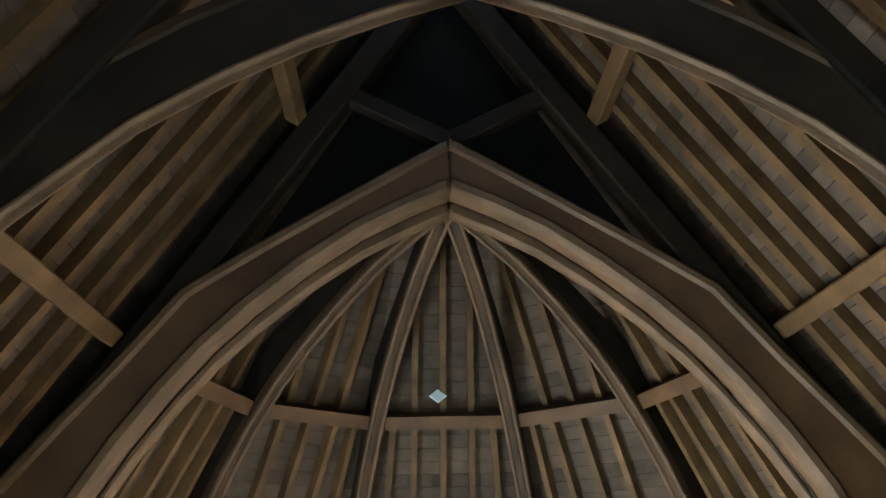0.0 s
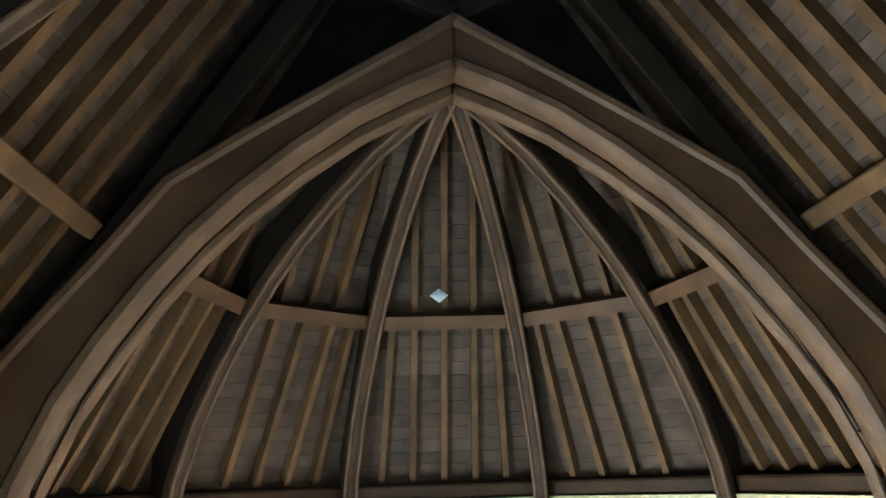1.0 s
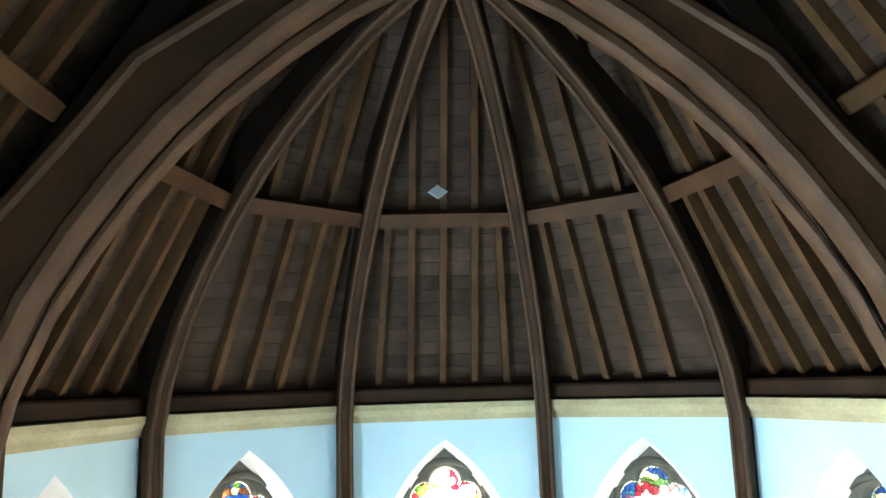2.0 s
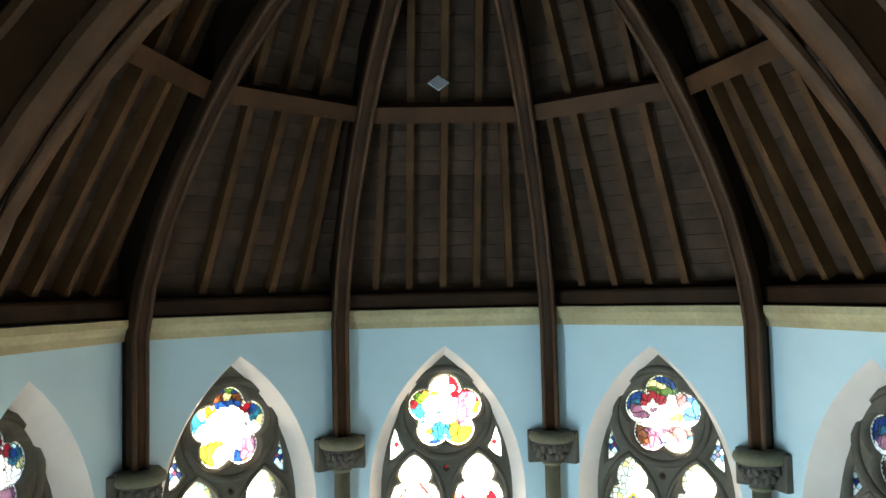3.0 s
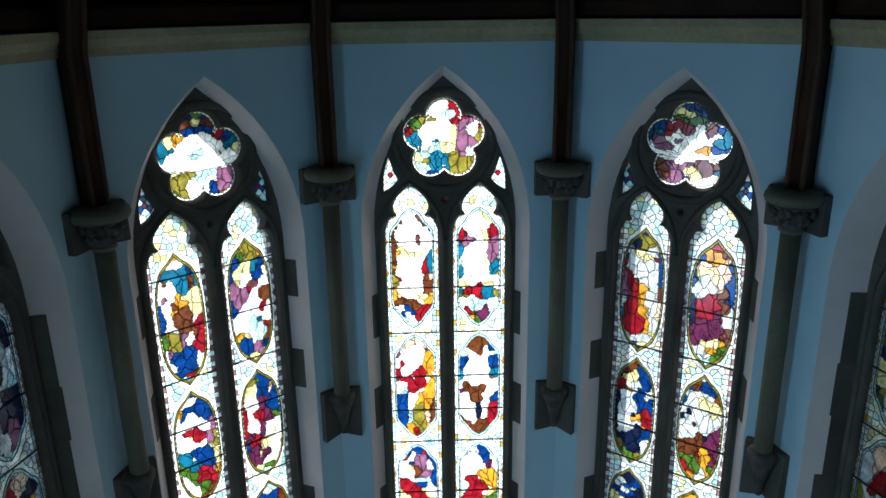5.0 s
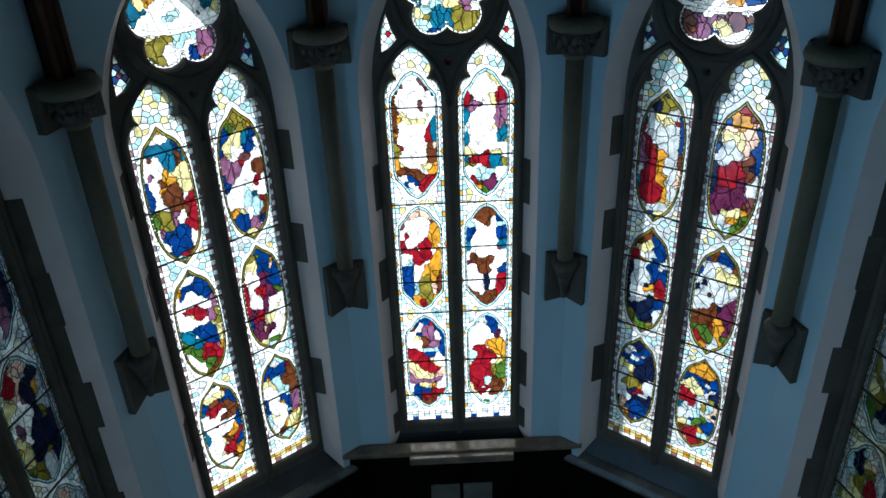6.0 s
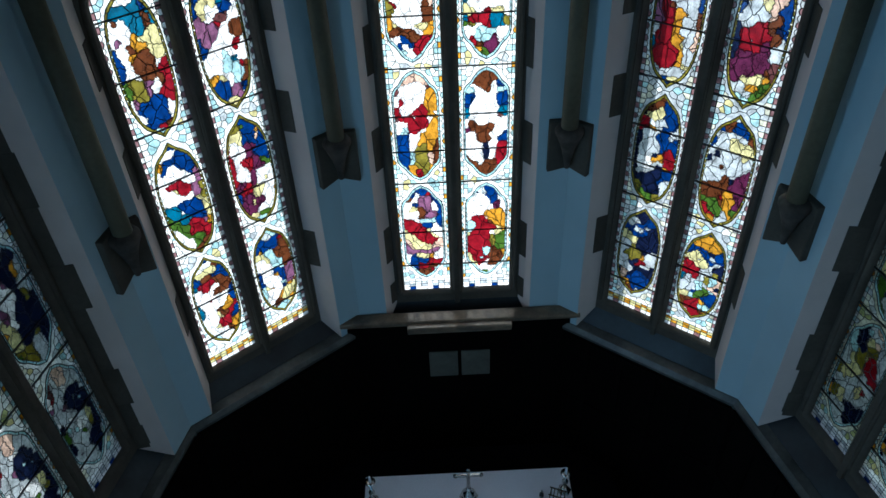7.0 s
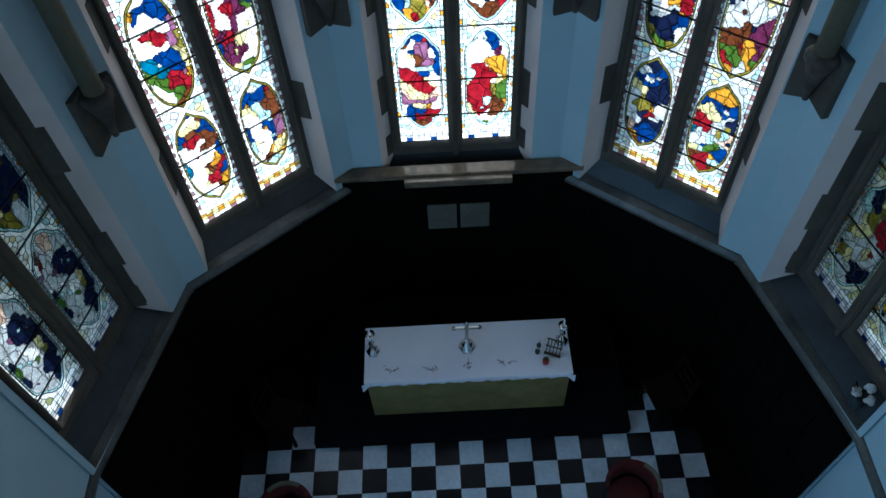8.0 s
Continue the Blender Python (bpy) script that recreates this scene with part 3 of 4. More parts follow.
ROSES = {-1: "...bgb... ...uyu... tyobbbrct tyowwwrbt ttwwcwwty twwccwvwy wwwwwwwww byllccvvv bllwcwvvw .glwwbvvw .tlwwboww",
         0: "...rwr... ...wwr... .rlwccrrr wgllwrvvw rgwwwyvwr rtwwwyvwl ttwtwyvvl ttwcyyvwv cycttlvwk cylttllll .ccttlll. .bbbbll..",
         1: "...bbb... ...yyb... .btgggte. bbrrrwkbt btrwrwkwt bvwvwwwtt wvvwwoobb wwwwwwwww buvwvkkuo wuuvyykto .uuvbywwt .wvvtwww."}


def chart_colour(chart, u, v):
    """The glass at u across and v down a chart, both from 0 to 1: the letter that most of the neighbourhood has."""
    rows = chart.split()
    y = v * len(rows) - 0.5
    best = collections.defaultdict(float)
    for j in range(max(0, int(y) - 1), min(len(rows), int(y) + 3)):
        row = rows[j]
        x = u * len(row) - 0.5
        for i in range(max(0, int(x) - 1), min(len(row), int(x) + 3)):
            if row[i] != ".":
                best[row[i]] += math.exp(-((x - i) ** 2 + (y - j) ** 2) / 0.62)
    return LETTER[max(best, key=best.get)] if best else "milk"


def chart_sites(rng, sites, chart, x0, x1, z0, z1, within, tag, gap=0.0162):
    """Sites of a medallion's glass; pieces of one colour are cut into handy sizes."""
    cuts = [(rng.uniform(x0, x1), rng.uniform(z0, z1)) for _ in range(int((x1 - x0) * (z1 - z0) / 0.016))]
    sx, sz = rng.uniform(0, 50), rng.uniform(0, 50)
    z = z0
    row = 0
    while z < z1:
        x = x0 + (row % 2) * gap / 2
        while x < x1:
            px, pz = x + rng.gauss(0, gap * 0.08), z + rng.gauss(0, gap * 0.08)
            if within(px, pz):
                wx = 0.034 * noise.noise((px * 9 + sx, pz * 9 + sz, 0.0)) + 0.008 * noise.noise((px * 26, pz * 26, sx))
                wz = 0.045 * noise.noise((px * 9 + sx, pz * 9 + sz, 7.0)) + 0.010 * noise.noise((px * 26, pz * 26, sz))
                col = chart_colour(chart, (px + wx - x0) / (x1 - x0), (z1 - pz - wz) / (z1 - z0))
                near = min(range(len(cuts)), key=lambda q: (cuts[q][0] - px) ** 2 + 0.4 * (cuts[q][1] - pz) ** 2)
                sites.offer(px, pz, gap * 0.45, col, (tag, col, near))
            x += gap
        z += gap * 0.87
        row += 1


class Sites:
    """Sites of glass pieces kept apart by a gap: (x, z, colour, piece)."""

    def __init__(self):
        self.rows, self.grid = [], collections.defaultdict(list)

    def offer(self, x, z, gap, col, piece):
        i, j = int(x // 0.05), int(z // 0.05)
        for u in (i - 1, i, i + 1):
            for w in (j - 1, j, j + 1):
                for p, q in self.grid[(u, w)]:
                    if (p - x) ** 2 + (q - z) ** 2 < gap * gap:
                        return False
        self.grid[(i, j)].append((x, z))
        self.rows.append((x, z, col, piece))
        return True


def along(poly, step):
    """Points and outward normals along a closed outline."""
    res = []
    area = sum(a[0] * b[1] - b[0] * a[1] for a, b in zip(poly, poly[1:] + poly[:1]))
    sign = 1 if area > 0 else -1
    for a, b in zip(poly, poly[1:] + poly[:1]):
        d = math.hypot(b[0] - a[0], b[1] - a[1])
        if d < 1e-5:
            continue
        n = max(1, round(d / step))
        nx, nz = sign * (b[1] - a[1]) / d, -sign * (b[0] - a[0]) / d
        res += [(a[0] + (b[0] - a[0]) * (i + 0.5) / n, a[1] + (b[1] - a[1]) * (i + 0.5) / n, nx, nz) for i in range(n)]
    return res


def light_sites(rng, c, kind, tones, charts, pale):
    """Sites and colours of the glass pieces of one light, and the medallions' outlines."""
    half, foot = 0.279, 2.878
    sites, meds = Sites(), []
    step = 0.058 if kind == "oval" else 0.060
    number = 0
    z = foot + 0.19
    w = 0.023 if kind == "oval" else 0.017
    i = rng.randrange(3)
    while z < 7.35:                                     # the border of small squares
        for s in (-1, 1):
            if kind == "oval":
                col = "rose" if (i + (s > 0)) % 2 == 0 else tones[0]
            else:
                col = "gold" if (i + 2 * (s > 0)) % 6 == 0 else ("white", "cyan")[i % 2]
            number += 1
            sites.offer(c + s * (half - w + 0.004), z, 0.01, col, number)
            number += 1
            sites.offer(c + s * (half - 3 * w + 0.004), z, 0.01, rng.choice(tones[:3]), number)
        z += step
        i += 1
    if kind == "oval":                                  # the rows at the foot of a light
        foot_rows = ((0.028, ("white", "rose", "white", "white")), (0.072, ("straw", "gold")), (0.112, ("gold", "straw", "straw")), (0.152, ("white", "milk")))
    else:
        foot_rows = ((0.028, ("milk", "blue", "milk", "milk")), (0.068, ("white", "cloud")), (0.108, ("cloud", "white", "white")), (0.148, ("white", "milk")))
    for rise, cols in foot_rows:
        zb = foot + rise
        for j in range(8):
            number += 1
            sites.offer(c - half + 0.035 + 0.07 * j, zb, 0.01, cols[j % len(cols)], number)
    spans = [(3.07, 4.43), (4.50, 5.82), (5.90, 7.27)] if kind != "oval" else [(3.10, 4.34), (4.40, 5.70), (5.76, 7.14)]
    for m, (z0, z1) in enumerate(spans):
        wide = 0.231 if kind == "oval" else 0.236
        out = vesica(c, z0, z1, wide, kind)
        meds.append(out)
        for n, (x, z, nx, nz) in enumerate(along(out, 0.024)):   # an inner band, its lead, and the pale edge outside
            band = "cyan" if kind != "oval" else "olive"
            sites.offer(x - nx * 0.010, z - nz * 0.010, 0.009, band, ("band", m, n // 5))
            sites.offer(x + nx * 0.010, z + nz * 0.010, 0.009, tones[0], ("rim", m))
        inner = vesica(c, z0 + 0.05, z1 - 0.05, wide - 0.019, kind)

        def within(x, z, o=inner):
            return inside((x, z), o)

        chart_sites(rng, sites, charts[m].replace("w", pale), c - wide, c + wide, z0, z1, within, m)
    for j in range(1500):                               # pale quarries around the medallions
        p = (c + rng.uniform(-half, half), rng.uniform(foot + 0.2, 7.5))
        if any(inside(p, o) for o in meds):
            continue
        number += 1
        sites.offer(*p, 0.041, rng.choice(tones), number)
    return sites.rows, meds


PALE = ("white", "cyan", "straw", "cloud", "reed", "cream", "milk")


def pane_mesh(name, polys, every, rng):
    """Leaded glass: abutting pieces, and a proud lead came where two colours meet. polys: (number, outline, colour); every: all colours by number."""
    V, F, M = [], [], []
    for num, poly, col in polys:
        if len(poly) < 3:
            continue
        n0 = len(V)
        V += [(x, 0.0, z) for x, z, _ in poly]
        F.append(tuple(range(n0, n0 + len(poly))))
        M.append(GKEYS.index(col))
        for i, (x, z, tag) in enumerate(poly):
            u, w, _ = poly[(i + 1) % len(poly)]
            length = math.hypot(u - x, w - z)
            if length < 0.003 or tag < 0 or num > tag or every[tag] == every[num]:
                continue
            k = (0.0024 if col == "milk" else 0.0040 if col in PALE else 0.0048) / length
            dx, dz = -(w - z) * k, (u - x) * k
            n0 = len(V)
            V += [(x - dx, -0.001, z - dz), (u - dx, -0.001, w - dz), (u, -0.005, w), (x, -0.005, z), (x + dx, -0.001, z + dz), (u + dx, -0.001, w + dz)]
            F += [(n0, n0 + 1, n0 + 2, n0 + 3), (n0 + 3, n0 + 2, n0 + 5, n0 + 4)]
            M += [len(GKEYS)] * 2
    me = bpy.data.meshes.new(name)
    me.from_pydata(V, [], F)
    for g in GLASS.values():
        me.materials.append(g)
    me.materials.append(LEAD)
    me.polygons.foreach_set("material_index", M)
    return me


TONES = (("white", "cream", "white", "straw", "cloud", "white", "reed", "cyan"), ("white", "white", "cyan", "white", "white", "cloud", "cyan", "straw"), ("white", "white", "cyan", "white", "white", "cloud", "straw"),
         ("cloud", "cyan", "cream", "cloud", "white", "cyan", "straw", "cloud"), ("cream", "reed", "cloud", "white", "reed", "cyan", "cream", "straw"))   # pale quarries, window by window; dimmer daylight on the right is put into greyer ones
BARS = [3.279, 3.781, 4.467, 4.88, 5.306, 5.844, 6.376, 6.901]
WINDOW_WORDS = ["stone tracery window with dim figured stained glass", "stone tracery window with bright oval stained glass medallions", "central stone tracery window with lobed stained glass medallions",
                "stone tracery window with blue and white stained glass ovals", "stone tracery window with dim greenish stained glass"]


def window(i, k):
    rng = random.Random(40 + i)
    R, G = WALL_R[abs(k)], GLASS_R[abs(k)]
    kind = "oval" if abs(k) == 1 else "lobed"
    win = thing("window_%d" % (i + 1), WINDOW_WORDS[i], "window", "apse windows", "structure", bay(k))
    put("tracery", TRACERY, win, "grey-brown carved stone tracery", pose(0, G - 0.08, 0))
    for c in (-0.36, 0.36):
        part("arch_moulding", ring_bm(head_arc(c), 0.026, False, G - 0.08), STONE, win)
    part("ring_moulding", ring_bm(circle(0, 7.99, 0.50, 32), 0.04, True, G - 0.08), STONE, win)
    part("mullion", box_bm(-0.032, 0.032, G - 0.12, G - 0.05, LEDGE_Z + 0.2, 6.95, 0.018), STONE, win)
    part("reveal", splay_bm(R - 0.001, G - 0.078), REVEAL, win, "cream splayed reveal with the window glow in its colour")
    part("sill", sill_bm(R, G - 0.04), SILL, win, "dark sloping stone sill")
    for s in (-1, 1):                                   # toothed jamb stones on the reveal
        if abs(k) == 2:
            p = [Vector((s * 0.740, G - 0.079)), Vector((s * 0.792, G - 0.078 - (G - 0.078 - R) * 0.40))]
            nrm = Vector((-s * 0.9, -0.43)) * 0.005
            bm = bmesh.new()
            for a in (p[0] + nrm, p[1] + nrm, p[1] - nrm, p[0] - nrm):
                bm.verts.new((a.x, a.y, LEDGE_Z + 0.22)), bm.verts.new((a.x, a.y, 7.0))
            bmesh.ops.convex_hull(bm, input=bm.verts[:])
            part("jamb_strip", bm, STONE, win)
        for z0, z1, w in ((3.45, 3.95, 0.52), (4.75, 5.25, 0.6), (5.85, 6.35, 0.45), (2.80, 3.1, 0.45)) if (k + s) % 2 else ((3.65, 4.15, 0.55), (5.40, 5.85, 0.55), (6.45, 6.85, 0.5)):
            bm = bmesh.new()
            p = [Vector((s * 0.740, G - 0.079)), Vector((s * (0.742 + 0.126 * w), G - 0.078 - (G - 0.078 - R) * w))]
            nrm = Vector((-s * 0.9, -0.43)) * 0.008
            for a in (p[0] + nrm, p[1] + nrm, p[1] - nrm, p[0] - nrm):
                bm.verts.new((a.x, a.y, z0)), bm.verts.new((a.x, a.y, z1))
            bmesh.ops.convex_hull(bm, input=bm.verts[:])
            part("jamb_stone", bm, STONE, win)
    for c in (-0.36, 0.36):
        # Right of centre, white pieces turn grey to hold the dimmer daylight there.
        sites, meds = light_sites(rng, c, kind, TONES[i], (CHARTS[k] if k in CHARTS else DIM)[c > 0 if k in CHARTS else k > 0], "a" if k > 0 else "w")
        bound = [(c - 0.30, 2.86), (c + 0.30, 2.86), (c + 0.30, 7.1), (c + 0.18, 7.45), (c, 7.56), (c - 0.18, 7.45), (c - 0.30, 7.1)]
        polys = cells(sites, bound)
        levels = [2.0] + BARS + [9]
        for z0, z1 in zip(levels, levels[1:]):
            mine = [(n, p, q[2]) for n, (p, q) in enumerate(zip(polys, sites)) if z0 <= q[1] < z1]
            put("pane", pane_mesh("pane", mine, [q[3] for q in sites], rng), win, "", pose(0, G, 0))
        for z in BARS:
            part("saddle_bar", box_bm(c - 0.285, c + 0.285, G - 0.022, G - 0.008, z - 0.006, z + 0.006), IRON, win)
        for o in meds:
            part("medallion_lead", ring_bm(o, 0.0058, True, G - 0.004, 4), LEAD, win)
    # the foiled light and the eyelets
    def leaded(sites, bound):
        polys = cells(sites, bound)
        put("pane", pane_mesh("pane", [(n, p, q[2]) for n, (p, q) in enumerate(zip(polys, sites))], [q[3] for q in sites], rng), win, "", pose(0, G, 0))

    cz = 7.99
    rose = Sites()
    for lobe in range(5):                               # the white edge of the five lobes
        a = 2 * math.pi * lobe / 5
        for j in range(15):
            b = a - 1.75 + 3.5 * j / 14
            rose.offer(0.245 * math.sin(a) + 0.173 * math.sin(b), cz + 0.245 * math.cos(a) + 0.173 * math.cos(b), 0.008, "white", ("edge", lobe, j // 3))
    lobes = [(0.245 * math.sin(2 * math.pi * j / 5), cz + 0.245 * math.cos(2 * math.pi * j / 5)) for j in range(5)]
    chart_sites(rng, rose, ROSES[max(-1, min(1, k))], -0.43, 0.43, cz - 0.40, cz + 0.43,
                lambda x, z: math.hypot(x, z - cz) < 0.2 or min(math.hypot(x - u, z - w) for u, w in lobes) < 0.160, "rose", 0.019)
    if k:                                               # a pale scroll across
        for j in range(46):
            x = -0.40 + 0.80 * j / 45
            z = cz - 0.10 + 0.42 * x * x
            for e in (-0.011, 0.011):
                rose.rows[:] = [q for q in rose.rows if (q[0] - x) ** 2 + (q[1] - z - e) ** 2 > 0.012 ** 2 or q[3] == "scroll"]
                rose.rows.append((x, z + e, "milk", "scroll"))
    sites = rose.rows
    leaded(sites, circle(0, cz, 0.455, 20)[::-1])
    for side in (-1, 1):
        sites = [(side * 0.56, 7.63, "red" if k == 0 else "plum")]
        for r, n, cols in ((0.045, 6, ("white", "cyan") if k == 0 else ("blue", "cyan")), (0.10, 9, ("white", "cyan", "white"))):
            sites += [(side * 0.56 + r * math.sin(2 * math.pi * j / n), 7.63 + 1.3 * r * math.cos(2 * math.pi * j / n), cols[j % len(cols)]) for j in range(n)]
        sites = [(*q, n) for n, q in enumerate(sites)]
        leaded(sites, [(side * 0.555 - 0.1, 7.43), (side * 0.555 + 0.1, 7.43), (side * 0.555 + 0.1, 7.86), (side * 0.555 - 0.1, 7.86)])
    leaded([(0, 7.37, "red", 0)], [(-0.03, 7.34), (0.03, 7.34), (0.03, 7.40), (-0.03, 7.40)])
    return win


for i, k in enumerate(BAYS):
    window(i, k)


# ---- wall shafts with capitals and corbels ----
def wing_bm(p, q, a, b, z0, z1, z2, thick):
    """A stone set on a wall by a corner: from the corner p along the wall towards q, foot from z0 at the corner to z1 at the end."""
    d = (q - p).normalized()
    n = Vector((-d.y, d.x))
    if n.dot(p) > 0:
        n = -n
    bm = bmesh.new()
    for u, z in ((a, z0), (b, z1), (b, z2), (a, z2)):
        for t in (-0.03, thick):
            v = p + d * u + n * t
            bm.verts.new((v.x, v.y, z))
    bmesh.ops.convex_hull(bm, input=bm.verts[:])
    bmesh.ops.bevel(bm, geom=bm.edges[:], offset=0.008, segments=1, affect="EDGES")
    return bm


def corner_shaft(p, before, after):
    """p: the corner; before, after: the corners next to it."""
    turn = pose(0, 0, 0, 0, 0, -math.degrees(math.atan2(p.x, p.y)))
    back = turn.inverted()
    r = p.length - 0.165

    def own(v):
        w = back @ Vector((v.x, v.y, 0))
        return Vector((w.x, w.y))

    c, wings = own(p), (own(before), own(after))
    th = thing("wall_shaft", "slender buff stone wall shaft with carved capital and corbel", "column", "apse wall shafts", m=turn)
    part("shaft", spin_bm([(0.085, 5.30), (0.085, 7.50)], 20, (0, r, 0)), SHAFT, th)
    part("neck_ring", spin_bm([(0.090, 7.44), (0.112, 7.465), (0.090, 7.49)], 20, (0, r, 0)), SHAFT, th)
    bm = spin_bm([(0.10, 7.485), (0.115, 7.54), (0.15, 7.62), (0.205, 7.695)], 40, (0, r, 0))
    for v in bm.verts:
        a = math.atan2(v.co.y - r, v.co.x)
        k = 1 + 0.10 * math.sin(9 * a + v.co.z * 30)
        v.co.x, v.co.y = v.co.x * k, r + (v.co.y - r) * k
    capital = part("capital", bm, CARVED, th, "carved leafy stone capital")
    rng = random.Random(int(p.x * 100))
    for row, (rad, z, n) in enumerate(((0.135, 7.555, 8), (0.175, 7.635, 9))):
        for j in range(n):
            a = math.pi * (j + 0.5) / n + math.pi + rng.uniform(-0.08, 0.08)
            bm = bmesh.new()
            bmesh.ops.create_icosphere(bm, subdivisions=2, radius=0.034)
            for v in bm.verts:
                v.co *= 1 + 0.35 * noise.noise(v.co * 45 + Vector((j, row, p.x)))
            bm.transform(Matrix.Translation((rad * math.cos(a), r + rad * math.sin(a), z + rng.uniform(-0.012, 0.012))) @ pose(0, 0, 0, rng.uniform(-30, 30), rng.uniform(-30, 30), 0) @ Matrix.Diagonal((1, 1, 1.35, 1)))
            part("leaf", bm, CARVED, capital)
    part("abacus", spin_bm([(0.205, 7.695), (0.235, 7.71), (0.25, 7.745), (0.24, 7.785), (0.20, 7.815)], 32, (0, r, 0)), SHAFT, th, "rounded stone abacus")
    for q in wings:
        part("capital_stone", wing_bm(c, q, 0.0, 0.30, 7.45, 7.45, 7.80, 0.075), STONE, th)
        part("corbel_stone", wing_bm(c, q, 0.0, 0.235, 4.80, 4.74, 5.34, 0.07), STONE, th)
    part("corbel", spin_bm([(0.025, 4.84), (0.04, 4.95), (0.07, 5.08), (0.115, 5.2), (0.14, 5.25), (0.145, 5.29), (0.125, 5.32), (0.09, 5.34)], 20, (0, r + 0.015, 0)), CARVED, th, "carved conical stone corbel")
    return th


chain = [Vector((-p.x, p.y)) for p in CORNER[::-1]] + CORNER
for i in (1, 2, 3, 4):
    corner_shaft(chain[i], chain[i - 1], chain[i + 1])

# ---- roof timbers ----
INTRADOS = [(3.40, 8.0), (3.40, 9.0), (3.30, 9.45), (3.06, 10.03), (2.78, 10.50), (2.46, 10.95), (2.15, 11.33), (1.80, 11.68), (1.35, 12.06), (0.85, 12.42), (0.40, 12.66), (0.0, 12.84)]
FRONT_EDGE = [(3.50, 8.0), (3.50, 9.3), (3.36, 10.0), (3.05, 10.58), (2.80, 10.90), (2.50, 11.23), (1.93, 11.77), (1.45, 12.10), (1.0, 12.35), (0.5, 12.57), (0.0, 12.75)]
EXTRADOS = [(0.0, 13.42), (0.95, 12.84), (1.80, 12.30), (2.45, 11.86), (2.95, 11.20), (3.40, 10.65), (3.75, 10.2), (3.75, 8.0)]


def offset_out(pts, d):
    """A curve from the foot to the crown moved outwards by d."""
    res = []
    for i, p in enumerate(pts):
        a, b = Vector(pts[max(i - 1, 0)]), Vector(pts[min(i + 1, len(pts) - 1)])
        t = (b - a).normalized()
        res.append((max(p[0] + t.y * d, 0.0), p[1] - t.x * d))
    res[-1] = (0.0, pts[-1][1] + d * 1.1)
    return res


def truss(y, apse):
    th = thing("roof_truss", "dark oak arch-braced roof truss with scissor braces", "roof truss", "chancel roof trusses", m=pose(0, y, 0))
    for s in (-1, 1):
        if not apse:
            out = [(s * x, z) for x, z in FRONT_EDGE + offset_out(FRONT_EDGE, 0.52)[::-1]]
            slab_part("arch_brace", [out], 0.10, SHADED_OAK, th, 0.012, -0.05)
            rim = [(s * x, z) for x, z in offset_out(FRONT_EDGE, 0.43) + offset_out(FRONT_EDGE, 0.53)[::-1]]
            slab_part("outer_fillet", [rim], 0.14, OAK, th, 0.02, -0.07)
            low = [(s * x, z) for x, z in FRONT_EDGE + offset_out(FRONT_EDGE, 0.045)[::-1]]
            slab_part("soffit_moulding", [low], 0.13, LIT_OAK, th, 0.015, -0.065)
            part("principal_rafter", beam_bm((s * 3.68, 0, 9.98), (s * 0.0, 0, 15.68), 0.20, 0.26, (s * 0.84, 0, 0.54), 0.02), SHADED_OAK, th)
            part("scissor_brace", beam_bm((s * -0.02, 0.01 * s, 13.44), (s * 1.05, 0.01 * s, 14.02), 0.16, 0.18, (0, 0, 1), 0.015), SHADED_OAK, th)
            continue
        out = [(s * x, z) for x, z in INTRADOS + EXTRADOS]
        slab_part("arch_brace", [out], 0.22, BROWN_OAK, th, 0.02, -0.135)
        # Lit edge stripes of the arch, made as lighter mouldings.
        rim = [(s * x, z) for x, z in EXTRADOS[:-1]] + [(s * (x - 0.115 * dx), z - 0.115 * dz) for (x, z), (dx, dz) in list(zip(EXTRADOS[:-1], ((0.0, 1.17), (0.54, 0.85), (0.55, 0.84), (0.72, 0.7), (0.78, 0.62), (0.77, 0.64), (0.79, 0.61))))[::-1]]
        slab_part("outer_fillet", [rim], 0.29, LIT_OAK, th, 0.03, -0.175)
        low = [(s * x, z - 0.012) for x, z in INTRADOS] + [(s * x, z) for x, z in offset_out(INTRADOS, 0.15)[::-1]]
        slab_part("soffit_moulding", [low], 0.28, LIT_OAK, th, 0.045, -0.165)
        part("principal_rafter", beam_bm((s * 3.68, 0, 9.98), (s * 0.0, 0, 15.68), 0.24, 0.26, (s * 0.84, 0, 0.54), 0.02), SHADED_OAK, th)
        part("scissor_brace", beam_bm((s * -0.02, 0.01 * s, 13.44), (s * 1.05, 0.01 * s, 14.02), 0.16, 0.18, (0, 0, 1), 0.015), SHADED_OAK, th)
    return th


truss(-0.16, True)
truss(-3.10, False)

inner = thing("apse_arch", "moulded oak arch rib at the mouth of the apse", "arch rib", m=pose(0, 0.07, 0))
for s in (-1, 1):
    out = [(s * (x - 0.005), z - 0.11) for x, z in INTRADOS] + [(s * x, z + 0.05) for x, z in INTRADOS[::-1]]
    slab_part("arch_rib", [out], 0.16, LIT_OAK, inner, 0.03, -0.08)


